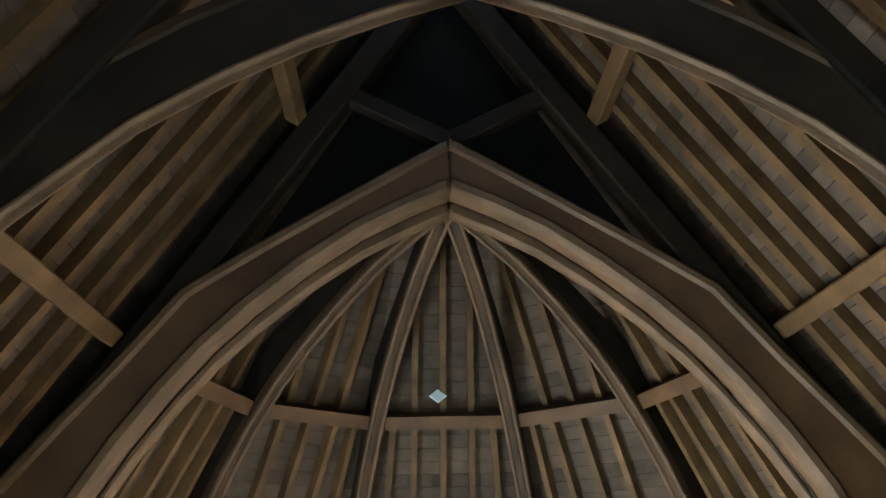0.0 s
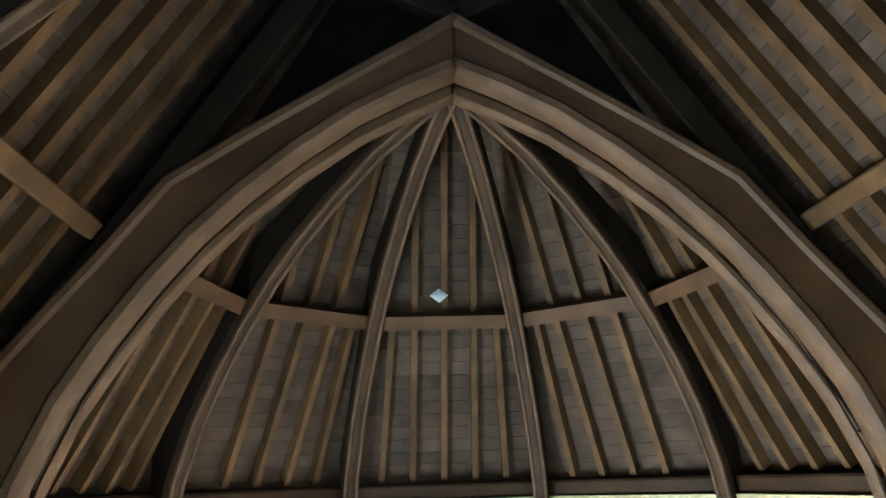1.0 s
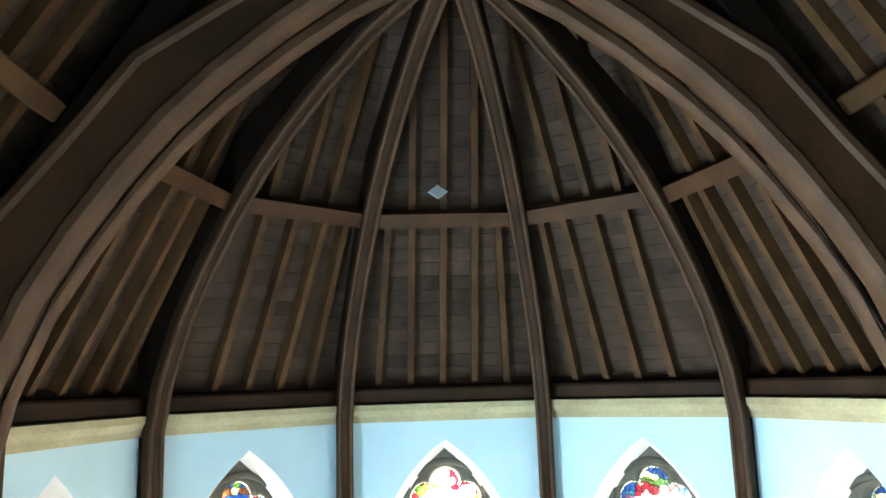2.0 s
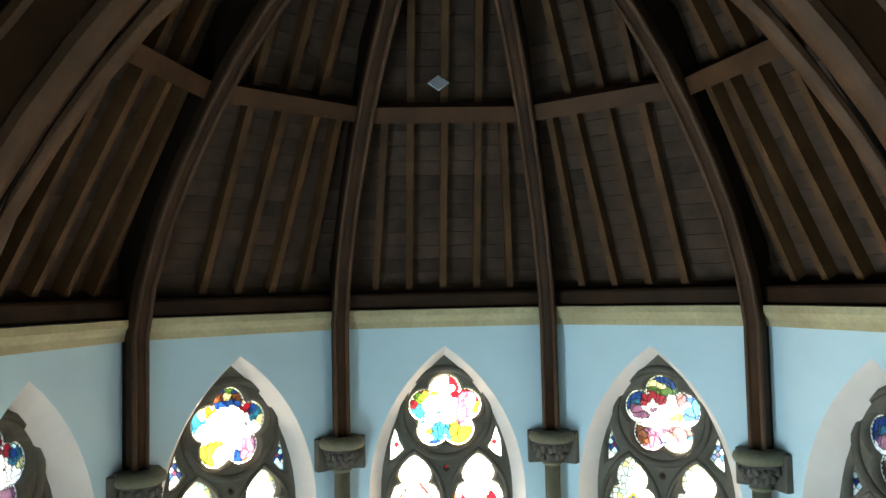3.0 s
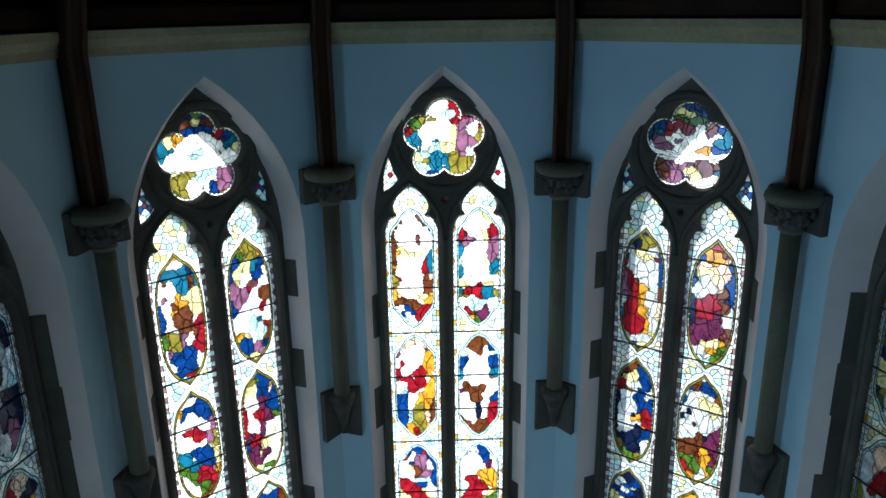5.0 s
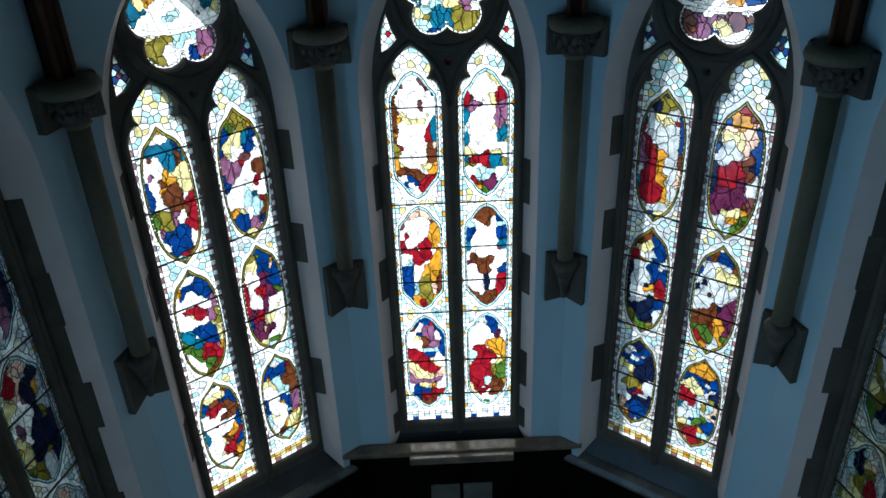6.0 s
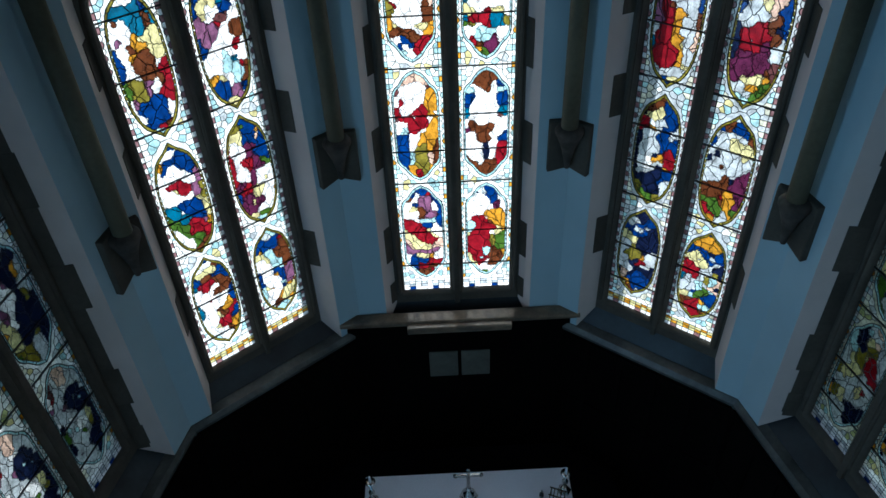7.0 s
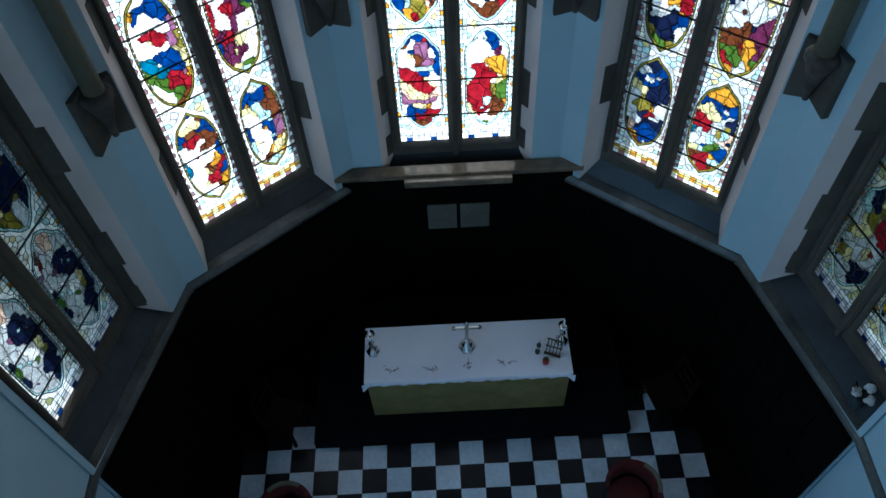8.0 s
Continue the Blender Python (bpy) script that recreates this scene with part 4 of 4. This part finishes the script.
def rib(p):
    """A curved rib from a wall shaft to the crown of the apse."""
    d = Vector((p.x, p.y)) - HUB
    ang = math.degrees(math.atan2(d.y, d.x))
    k = (d.length - 0.20) / 3.40
    th = thing("apse_rib", "curved moulded dark oak rib of the apse roof", "roof rib", "apse ribs", m=pose(HUB.x, HUB.y, 0, 0, 0, ang))
    ins = [(x * k, z) for x, z in INTRADOS]
    ins[0] = (ins[0][0], 7.80)
    out = [(x * k + 0.0, z) for x, z in EXTRADOS]
    out = [(min(x, d.length + 0.05), z) for x, z in out]
    out[-1] = (out[-1][0], 7.80)
    low = [(x + 0.10, z + 0.03) for x, z in ins]
    low[-1] = (0.02, 12.95)
    slab_part("rib_web", [low + [(x, z - 0.10) for x, z in out]], 0.12, SHADED_OAK, th, 0.015, -0.06)
    slab_part("rib_moulding", [ins + [(x + 0.12, z + 0.05) for x, z in ins[::-1]]], 0.17, OAK, th, 0.025, -0.085)
    for side in (-1, 1):
        part("rib_roll", ring_bm([(x + 0.004, z - 0.004) for x, z in ins], 0.024, False, 0.066 * side, 8), LIT_OAK, th)
    return th


for s in (-1, 1):
    for c in CORNER[:2]:
        rib(Vector((s * c.x, c.y)))

SLOPE, EAVE_R = 1.75, 3.52


def bay_limits(k, Y):
    """How far a bay of the apse roof reaches to both sides at the distance Y from the middle."""
    h = local(k, HUB)
    lim = []
    for p in ends(k):
        q = local(k, p)
        t = (Y - h.y) / (q.y - h.y)
        lim.append(h.x + (q.x - h.x) * t)
    return lim


def roof_point(k, u, z, lift):
    """A point of a bay's roof plane; lift: outwards from it."""
    y = EAVE_R - (z - EAVE_Z) / SLOPE
    n = math.hypot(SLOPE, 1)
    return (u, y + lift * SLOPE / n, z + lift / n)


def hexa(pts):
    bm = bmesh.new()
    v = [bm.verts.new(p) for p in pts]
    for f in ((0, 1, 2, 3), (7, 6, 5, 4), (0, 4, 5, 1), (1, 5, 6, 2), (2, 6, 7, 3), (3, 7, 4, 0)):
        bm.faces.new([v[i] for i in f])
    bmesh.ops.recalc_face_normals(bm, faces=bm.faces[:])
    return bm


for i, k in enumerate(BAYS):
    roof = thing("apse_roof", "sloping boarded roof bay of the apse with oak rafters", "roof", "apse roof bays", "structure", bay(k))
    purlin_z = 11.15
    for j in range(5):
        if (k == 1 and j == 4) or (k == -1 and j == 0):
            continue
        z1 = purlin_z
        y0, y1 = EAVE_R, EAVE_R - (z1 - EAVE_Z) / SLOPE
        (a0, b0), (a1, b1) = bay_limits(k, y0), bay_limits(k, y1)
        mid0, mid1 = (a0 + b0) / 2, (a1 + b1) / 2
        off = (j - 2) * 0.375
        u0, u1 = mid0 + off * 1.02, mid1 + off * 0.92
        top = 14.6 if abs(j - 2) < 2 else 11.2
        if abs(j - 2) == 2:
            u1 = mid1 + off * 0.80
        f = (top - EAVE_Z) / (z1 - EAVE_Z)
        ut = u0 + (u1 - u0) * f
        if abs(j - 2) == 1:
            top = 13.2
            f = (top - EAVE_Z) / (z1 - EAVE_Z)
            ut = u0 + (u1 - u0) * f
        while abs(k) == 2 and (bay(k) @ Vector(roof_point(k, ut, top, 0))).y < 0.42 and top > 9.8:
            top -= 0.1
            ut = u0 + (u1 - u0) * (top - EAVE_Z) / (z1 - EAVE_Z)
        w = 0.036
        pts = [roof_point(k, u0 - w, EAVE_Z, -0.03), roof_point(k, u0 + w, EAVE_Z, -0.03), roof_point(k, ut + w, top, -0.03), roof_point(k, ut - w, top, -0.03),
               roof_point(k, u0 - w, EAVE_Z, 0.105), roof_point(k, u0 + w, EAVE_Z, 0.105), roof_point(k, ut + w, top, 0.105), roof_point(k, ut - w, top, 0.105)]
        part("rafter", hexa(pts), OAK_LIGHT, roof)
    a, b = bay_limits(k, EAVE_R - (purlin_z - EAVE_Z) / SLOPE)
    pts = [roof_point(k, a, purlin_z - 0.02, -0.18), roof_point(k, b, purlin_z - 0.02, -0.18), roof_point(k, b, purlin_z + 0.12, -0.18), roof_point(k, a, purlin_z + 0.12, -0.18),
           roof_point(k, a, purlin_z - 0.02, -0.003), roof_point(k, b, purlin_z - 0.02, -0.003), roof_point(k, b, purlin_z + 0.12, -0.003), roof_point(k, a, purlin_z + 0.12, -0.003)]
    part("purlin", hexa(pts), BROWN_OAK, roof)
    z = EAVE_Z - 0.3
    while z < 15.0:
        z1 = z + 0.145
        lim0, lim1 = bay_limits(k, EAVE_R + 0.1 - (z - EAVE_Z) / SLOPE), bay_limits(k, EAVE_R + 0.1 - (z1 - EAVE_Z) / SLOPE)
        if lim1[1] - lim1[0] < 0.05:
            break
        e = 0.08
        pts = [roof_point(k, lim0[0] - e, z, 0.107), roof_point(k, lim0[1] + e, z, 0.107), roof_point(k, lim1[1] + e, z1 - 0.004, 0.107), roof_point(k, lim1[0] - e, z1 - 0.004, 0.107),
               roof_point(k, lim0[0] - e, z, 0.135), roof_point(k, lim0[1] + e, z, 0.135), roof_point(k, lim1[1] + e, z1 + 0.006, 0.135), roof_point(k, lim1[0] - e, z1 + 0.006, 0.135)]
        part("board", hexa(pts), BOARD, roof)
        z = z1

# chancel roof
NAVE_SLOPE, NAVE_TOP = 1.55, 16.22


def slope_point(s, x, y, lift):
    n = math.hypot(NAVE_SLOPE, 1)
    return (s * (x + lift * NAVE_SLOPE / n), y, NAVE_TOP - NAVE_SLOPE * x + lift / n)


for s in (-1, 1):
    roof = thing("chancel_roof", "steep boarded chancel roof slope with oak rafters", "roof", "chancel roof slopes", "structure")
    for x in (3.06, 1.60):
        for y0, y1 in ((-3.0, -0.25), (-9.0, -3.2)):
            zc = NAVE_TOP - NAVE_SLOPE * x
            n = Vector((s * NAVE_SLOPE, 0, 1)).normalized()
            p = Vector((s * x, 0, zc)) - n * (0.06 if x > 2 else 0.10)
            part("purlin", beam_bm((p.x, y0, p.z), (p.x, y1, p.z), 0.165, 0.17, n, 0.015), OAK_LIGHT, roof)
    y = -0.45
    while y > -9:
        w = 0.055
        pts = [slope_point(s, 4.44, y - w, 0), slope_point(s, 4.44, y + w, 0), slope_point(s, 0.05, y + w, 0), slope_point(s, 0.05, y - w, 0),
               slope_point(s, 4.44, y - w, 0.115), slope_point(s, 4.44, y + w, 0.115), slope_point(s, 0.05, y + w, 0.115), slope_point(s, 0.05, y - w, 0.115)]
        part("rafter", hexa(pts), OAK_LIGHT, roof)
        y -= 0.40
    x = 0.0
    step = 0.09
    while x < 4.62:
        for y0, y1 in ((-4.4, 0.21), (BACK_Y - 0.4, -4.41)):
            pts = [slope_point(s, x + step - 0.003, y0, 0.117), slope_point(s, x + step - 0.003, y1, 0.117), slope_point(s, x, y1, 0.117), slope_point(s, x, y0, 0.117),
                   slope_point(s, x + step, y0, 0.145), slope_point(s, x + step, y1, 0.145), slope_point(s, x - 0.002, y1, 0.145), slope_point(s, x - 0.002, y0, 0.145)]
            part("board", hexa(pts), BOARD, roof)
        x += step
# Added infill closes the gap between the roofs and paints its void black.
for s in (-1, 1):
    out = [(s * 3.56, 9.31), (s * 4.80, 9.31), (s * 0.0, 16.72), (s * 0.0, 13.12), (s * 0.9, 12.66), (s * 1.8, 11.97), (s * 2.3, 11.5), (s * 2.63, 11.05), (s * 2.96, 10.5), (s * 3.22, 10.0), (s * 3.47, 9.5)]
    gable = slab_part("gable_boarding", [out], 0.06, VOID_BOARD, at=0.16)
    tagged(gable, "added boarding between the two roofs, coloured black as the unlit void", "boarding", kind="structure")

tile = thing("marker_tile", "small white square tile on the apse purlin", "tile")
part("tile", box_bm(-0.075, 0.075, -0.006, 0.006, -0.075, 0.075, 0.003), GLAZED, tile)
tile.matrix_local = pose(-0.064, 2.28, 11.42, -30, 0, 0) @ pose(0, 0, 0, 0, 45, 0)

# ---- altar and its things ----
FOOT_Z = 0.16
footpace = part("footpace", box_bm(-1.97, 2.03, 1.14, 3.25, 0.0, FOOT_Z, 0.01), CARPET, None)
tagged(footpace, "dark carpeted footpace under the altar", "platform", kind="structure")
altar = thing("altar", "oblong altar with olive-gold frontal on a dark footpace", "altar")
part("body", box_bm(-1.20, 1.22, 1.50, 2.18, FOOT_Z, 1.055, 0.01), DEEP_SHADE_OAK, altar)
part("frontal", box_bm(-1.205, 1.225, 1.475, 1.498, FOOT_Z + 0.01, 1.06, 0.006), FRONTAL, altar, "olive-gold altar frontal")
cloth = part("altar_cloth", box_bm(-1.235, 1.255, 1.452, 2.222, 1.062, 1.098, 0.01), LINEN, None)
tagged(cloth, "white linen altar cloth with embroidered edge", "cloth")

hem = thing("cloth_fall", "white linen cloth edge hanging over the altar front", "cloth")
bm = bmesh.new()
prev = None
for i in range(81):
    x = -1.262 + 2.544 * i / 80
    edge = max(0.0, abs(i - 40) - 37.5) / 2.5
    low = 1.035 - 0.012 * math.sin(i * 0.9) - 0.11 * edge
    row = [bm.verts.new((x, 1.449 - 0.012 * edge + t, z)) for t in (0, -0.008 - 0.004 * math.sin(i * 1.7)) for z in (1.085, (1.085 + low) / 2, low)]
    if prev:
        for j0, j1 in ((0, 1), (1, 2), (2, 5), (5, 4), (4, 3), (3, 0)):
            bm.faces.new((prev[j0], row[j0], row[j1], prev[j1]))
    prev = row
bmesh.ops.recalc_face_normals(bm, faces=bm.faces[:])
part("fall", bm, LINEN, hem)
THREAD = mat("grey_thread", (0.36, 0.37, 0.42), 0.8, None, 20, (1, 1, 1), 0.3, 120)
for x, y, kind in ((-0.905, 1.618, "v"), (-0.437, 1.614, "v"), (0.019, 1.642, "cross"), (0.473, 1.639, "v")):
    em = thing("embroidery", "grey embroidered %s on the white altar cloth" % ("cross" if kind == "cross" else "spray"), "embroidery", "altar cloth embroideries", m=pose(x, y, 1.0985))
    rng = random.Random(int(x * 1000))
    for j in range(22):
        if kind == "v":
            a = rng.choice((-1, 1))
            d = rng.random()
            px, py = a * (0.01 + 0.085 * d) + rng.gauss(0, 0.008), -0.02 + 0.05 * d + rng.gauss(0, 0.010)
        else:
            d = rng.uniform(-1, 1)
            px, py = rng.choice(((d * 0.08, 0.01), (0.0, d * 0.075), (d * 0.05, -0.05 + 0.04 * abs(d))))
            px, py = px + rng.gauss(0, 0.005), py + rng.gauss(0, 0.005)
        t = rng.uniform(0, 3.14)
        part("stitching", beam_bm((px - 0.014 * math.cos(t), py - 0.014 * math.sin(t), 0.001), (px + 0.014 * math.cos(t), py + 0.014 * math.sin(t), 0.001), 0.008, 0.002, (0, 0, 1), 0), THREAD, em)

TOP = 1.098
cross = thing("altar_cross", "silver altar cross on a hexagonal stepped foot", "cross", m=pose(0.016, 1.885, TOP))
part("foot", spin_bm([(0.112, 0.0), (0.112, 0.02), (0.096, 0.03), (0.090, 0.055), (0.064, 0.085), (0.040, 0.11), (0.028, 0.14)], 6), SILVER, cross)
part("knop", spin_bm([(0.015, 0.13), (0.034, 0.15), (0.036, 0.165), (0.015, 0.185)], 12), SILVER, cross)
part("stem", box_bm(-0.021, 0.021, -0.012, 0.012, 0.17, 0.535, 0.005), SILVER, cross)
part("arm", box_bm(-0.145, 0.145, -0.0125, 0.0125, 0.418, 0.460, 0.005), SILVER, cross)
for x, z in ((-0.15, 0.439), (0.15, 0.439), (0, 0.54)):
    bm = bmesh.new()
    bmesh.ops.create_icosphere(bm, subdivisions=2, radius=0.028, matrix=Matrix.Translation((x, 0, z)))
    part("finial", bm, SILVER, cross)
for x, y, hgt in ((-1.13, 1.88, 0.52), (1.165, 1.90, 0.47)):
    cs = thing("candlestick", "silver altar candlestick with a short white candle", "candlestick", "altar candlesticks", m=pose(x, y, TOP))
    part("foot", spin_bm([(0.085, 0), (0.085, 0.016), (0.066, 0.026), (0.058, 0.055), (0.024, 0.095)], 6), SILVER, cs)
    part("stem", spin_bm([(0.012, 0.08), (0.014, 0.16), (0.036, 0.18), (0.036, 0.205), (0.014, 0.225), (0.014, hgt - 0.12)], 14), SILVER, cs)
    part("drip_pan", spin_bm([(0.012, hgt - 0.13), (0.060, hgt - 0.11), (0.064, hgt - 0.10), (0.014, hgt - 0.105)], 18), SILVER, cs)
    part("candle", spin_bm([(0.013, hgt - 0.104), (0.013, hgt - 0.004), (0.008, hgt)], 14), LINEN, cs, "short white candle")
DARK_BRASS = mat("tarnished_brass", (0.10, 0.085, 0.05), 0.4, (0.05, 0.042, 0.026), 8, (1, 1, 1), 0.1, 40, metal=0.8)
stand = thing("missal_stand", "dark openwork missal stand on the altar cloth", "book stand", m=pose(1.055, 1.765, TOP, 0, 0, -22) @ Matrix.Diagonal((0.82, 0.82, 0.9, 1)))
for i in range(5):
    part("bar", beam_bm((-0.10 + 0.05 * i, -0.07, 0.03), (-0.10 + 0.05 * i, 0.075, 0.17), 0.014, 0.012, (0, -0.7, 0.7), 0.002), DARK_BRASS, stand)
for y, z in ((-0.07, 0.03), (0.0, 0.10), (0.075, 0.17)):
    part("rail", beam_bm((-0.125, y, z), (0.125, y, z), 0.02, 0.016, (0, -0.7, 0.7), 0.003), DARK_BRASS, stand)
part("lip", box_bm(-0.125, 0.125, -0.10, -0.075, 0.018, 0.05, 0.004), DARK_BRASS, stand)
for x in (-0.10, 0.10):
    part("leg", beam_bm((x, 0.07, 0.0), (x, 0.07, 0.165), 0.016, 0.016, (0, 1, 0), 0.002), DARK_BRASS, stand)
    part("leg", beam_bm((x, -0.08, 0.0), (x, -0.08, 0.03), 0.016, 0.016, (0, 1, 0), 0.002), DARK_BRASS, stand)
RUBY = mat("ruby_glaze", (0.42, 0.025, 0.012), 0.3, (0.32, 0.015, 0.008), 8, (1, 1, 1), 0.05, 40)
jar = thing("red_jar", "small red glass jar with a dark rim on the altar", "jar", m=pose(0.943, 1.612, TOP))
part("body", spin_bm([(0.030, 0), (0.038, 0.01), (0.040, 0.07), (0.032, 0.085), (0.026, 0.082)], 18), RUBY, jar)
part("rim", spin_bm([(0.030, 0.084), (0.033, 0.088), (0.030, 0.094), (0.024, 0.09)], 18), DARK_BRASS, jar)
for x, y, r in ((0.860, 1.755, 0.030), (0.885, 1.84, 0.026)):
    cr = thing("cruet", "small dark glass cruet on the altar cloth", "cruet", "altar cruets", m=pose(x, y, TOP))
    part("body", spin_bm([(r, 0), (r * 1.05, 0.012), (r, 0.05), (r * 0.45, 0.075), (r * 0.4, 0.095)], 16), SILL, cr)
    part("stopper", spin_bm([(r * 0.35, 0.093), (r * 0.55, 0.105), (r * 0.3, 0.12)], 12), SILVER, cr)


def tub_chair(x, y, turn):
    """A low round-backed chair in red velvet with a pale rail."""
    ch = thing("armchair", "red velvet round-backed armchair with pale wooden rail", "chair", "sanctuary chairs", m=pose(x, y, 0, 0, 0, turn))
    bm = spin_bm([(0.22, 0.32), (0.25, 0.34), (0.25, 0.42), (0.21, 0.455)], 24)
    part("seat", bm, RED, ch)
    bm = bmesh.new()
    rows = []
    for i in range(19):
        a = math.radians(-10 + 200 * i / 18)
        rows.append([bm.verts.new((rr * math.cos(a), rr * math.sin(a), z)) for rr, z in ((0.255, 0.34), (0.27, 0.72), (0.32, 0.72), (0.305, 0.34))])
    for p, q in zip(rows, rows[1:]):
        for j in range(4):
            bm.faces.new((p[j], q[j], q[(j + 1) % 4], p[(j + 1) % 4])).smooth = j in (0, 2)
    bm.faces.new(rows[0]), bm.faces.new(rows[-1][::-1])
    bmesh.ops.recalc_face_normals(bm, faces=bm.faces[:])
    part("backrest", bm, RED, ch)
    bm = bmesh.new()
    rows = []
    for i in range(10):
        a = math.radians(20 + 75 * i / 9)
        rows.append([bm.verts.new((rr * math.cos(a), rr * math.sin(a), z)) for rr, z in ((0.268, 0.722), (0.275, 0.745), (0.315, 0.745), (0.322, 0.722))])
    for p, q in zip(rows, rows[1:]):
        for j in range(4):
            bm.faces.new((p[j], q[j], q[(j + 1) % 4], p[(j + 1) % 4]))
    bm.faces.new(rows[0]), bm.faces.new(rows[-1][::-1])
    bmesh.ops.recalc_face_normals(bm, faces=bm.faces[:])
    part("rail", bm, SHAFT, ch, "pale wooden top rail")
    for sx in (-0.17, 0.17):
        for sy in (-0.17, 0.17):
            part("leg", spin_bm([(0.016, 0), (0.02, 0.02), (0.026, 0.33)], 10, (sx, sy, 0)), OAK, ch)
    return ch


tub_chair(1.80, 0.20, -38)
tub_chair(-2.14, 0.14, 40)


def side_chair(x, y, turn):
    """A plain dark wooden chair with a slatted back."""
    ch = thing("side_chair", "dark wooden side chair beside the chequered floor", "chair", "sanctuary side chairs", m=pose(x, y, 0, 0, 0, turn))
    part("seat", box_bm(-0.22, 0.22, -0.21, 0.21, 0.43, 0.46, 0.01), SHADED_OAK, ch)
    for sx in (-0.19, 0.19):
        part("leg", box_bm(sx - 0.02, sx + 0.02, -0.20, -0.16, 0, 0.43, 0.006), SHADED_OAK, ch)
        part("back_post", beam_bm((sx, 0.18, 0), (sx, 0.25, 0.98), 0.036, 0.036, (0, 1, 0), 0.006), SHADED_OAK, ch)
        part("stretcher", box_bm(sx - 0.011, sx + 0.011, -0.16, 0.17, 0.16, 0.19, 0.004), SHADED_OAK, ch)
    for z in (0.62, 0.76, 0.92):
        part("back_slat", box_bm(-0.175, 0.175, 0.214 + (z - 0.62) * 0.07, 0.232 + (z - 0.62) * 0.07, z - 0.03, z + 0.03, 0.005), SHADED_OAK, ch)
    return ch


side_chair(-2.33, 1.42, 70)
side_chair(2.46, 1.46, -75)

vase = thing("flower_vase", "small dark vase of white flowers on the stone sill", "flowers", m=bay(2) @ pose(0.64, 3.50, LEDGE_Z + 0.045))
part("vase", spin_bm([(0.04, 0), (0.055, 0.02), (0.06, 0.08), (0.035, 0.13), (0.042, 0.15)], 16), SILL, vase)
PETAL = mat("white_petal", (0.72, 0.74, 0.74), 0.7, (0.58, 0.60, 0.60), 12, (1, 1, 1), 0.1, 60)
LEAFY = mat("dark_leaf", (0.035, 0.055, 0.025), 0.6, None, 8, (1, 1, 1), 0.1, 60)
rng = random.Random(5)
for x, y, z in ((-0.03, -0.05, 0.24), (0.02, 0.0, 0.36), (0.09, -0.02, 0.28)):
    part("stalk", beam_bm((0, 0, 0.12), (x, y, z), 0.006, 0.006, (0, 1, 0.1), 0), LEAFY, vase)
    bm = bmesh.new()
    for j in range(12):
        a, e = rng.uniform(0, 6.28), rng.uniform(-0.3, 1.2)
        d = Vector((math.cos(a) * math.cos(e), math.sin(a) * math.cos(e), math.sin(e)))
        bmesh.ops.create_icosphere(bm, subdivisions=1, radius=0.028, matrix=Matrix.Translation(Vector((x, y, z)) + d * 0.03) @ Matrix.Diagonal((1, 1, 0.55, 1)))
    part("bloom", bm, PETAL, vase)
for j in range(14):
    a = rng.uniform(0, 6.28)
    part("leaf", beam_bm((0, 0, 0.13), (0.11 * math.cos(a), 0.11 * math.sin(a), 0.13 + rng.uniform(0.03, 0.18)), 0.03, 0.003, (0, 0.1, 1), 0), LEAFY, vase)

# ---- reredos ledge ----
shelf = thing("reredos", "dark reredos with moulded stone shelf under the central window", "reredos")
part("shelf", sweep_bm([Vector((-1.43, 3.34)), Vector((1.46, 3.34))], [(-0.06, 2.56), (0.0, 2.56), (0.012, 2.60), (0.035, 2.605), (0.045, 2.635), (0.07, 2.64), (0.075, 2.665), (0.10, 2.675), (0.105, 2.72), (0.09, 2.735), (-0.06, 2.74)]), SHELF, shelf)
part("shelf_front", sweep_bm([Vector((-0.62, 3.235)), Vector((0.63, 3.235))], [(-0.05, 2.55), (0.02, 2.55), (0.03, 2.59), (0.055, 2.60), (0.06, 2.64), (0.085, 2.65), (0.085, 2.69), (0.07, 2.705), (-0.05, 2.705)]), SHELF, shelf)
for x0 in (-0.385, 0.02):
    part("panel", box_bm(x0, x0 + 0.36, 3.28, 3.30, 1.68, 2.13, 0.006), GREY_PANEL, shelf, "grey marble square panel")
part("back", box_bm(-1.40, 1.43, 3.30, 3.36, 0.02, 2.60, 0.004), DEEP_SHADE_OAK, shelf)

# ---- floor tiles ----
T, X0, Y0 = 0.305, 0.16, 0.833
tile_mesh = mesh_of("tile", box_bm(-T / 2 + 0.002, T / 2 - 0.002, -T / 2 + 0.002, T / 2 - 0.002, -0.02, 0.0, 0.002), WHITE_TILE)
dark_mesh = mesh_of("tile", box_bm(-T / 2 + 0.002, T / 2 - 0.002, -T / 2 + 0.002, T / 2 - 0.002, -0.02, 0.0, 0.002), BLACK_TILE)
for i in range(-10, 10):
    for j in range(-5, 5):
        x, y = X0 + (i + 0.5) * T, Y0 + (j + 0.5) * T
        if (y > 1.0 and -2.0 < x < 2.05) or y > 1.9 or x * x + y * y > 2.95 ** 2:
            continue
        put("tile", tile_mesh if (i + j) % 2 else dark_mesh, floor, m=pose(x, y, 0))
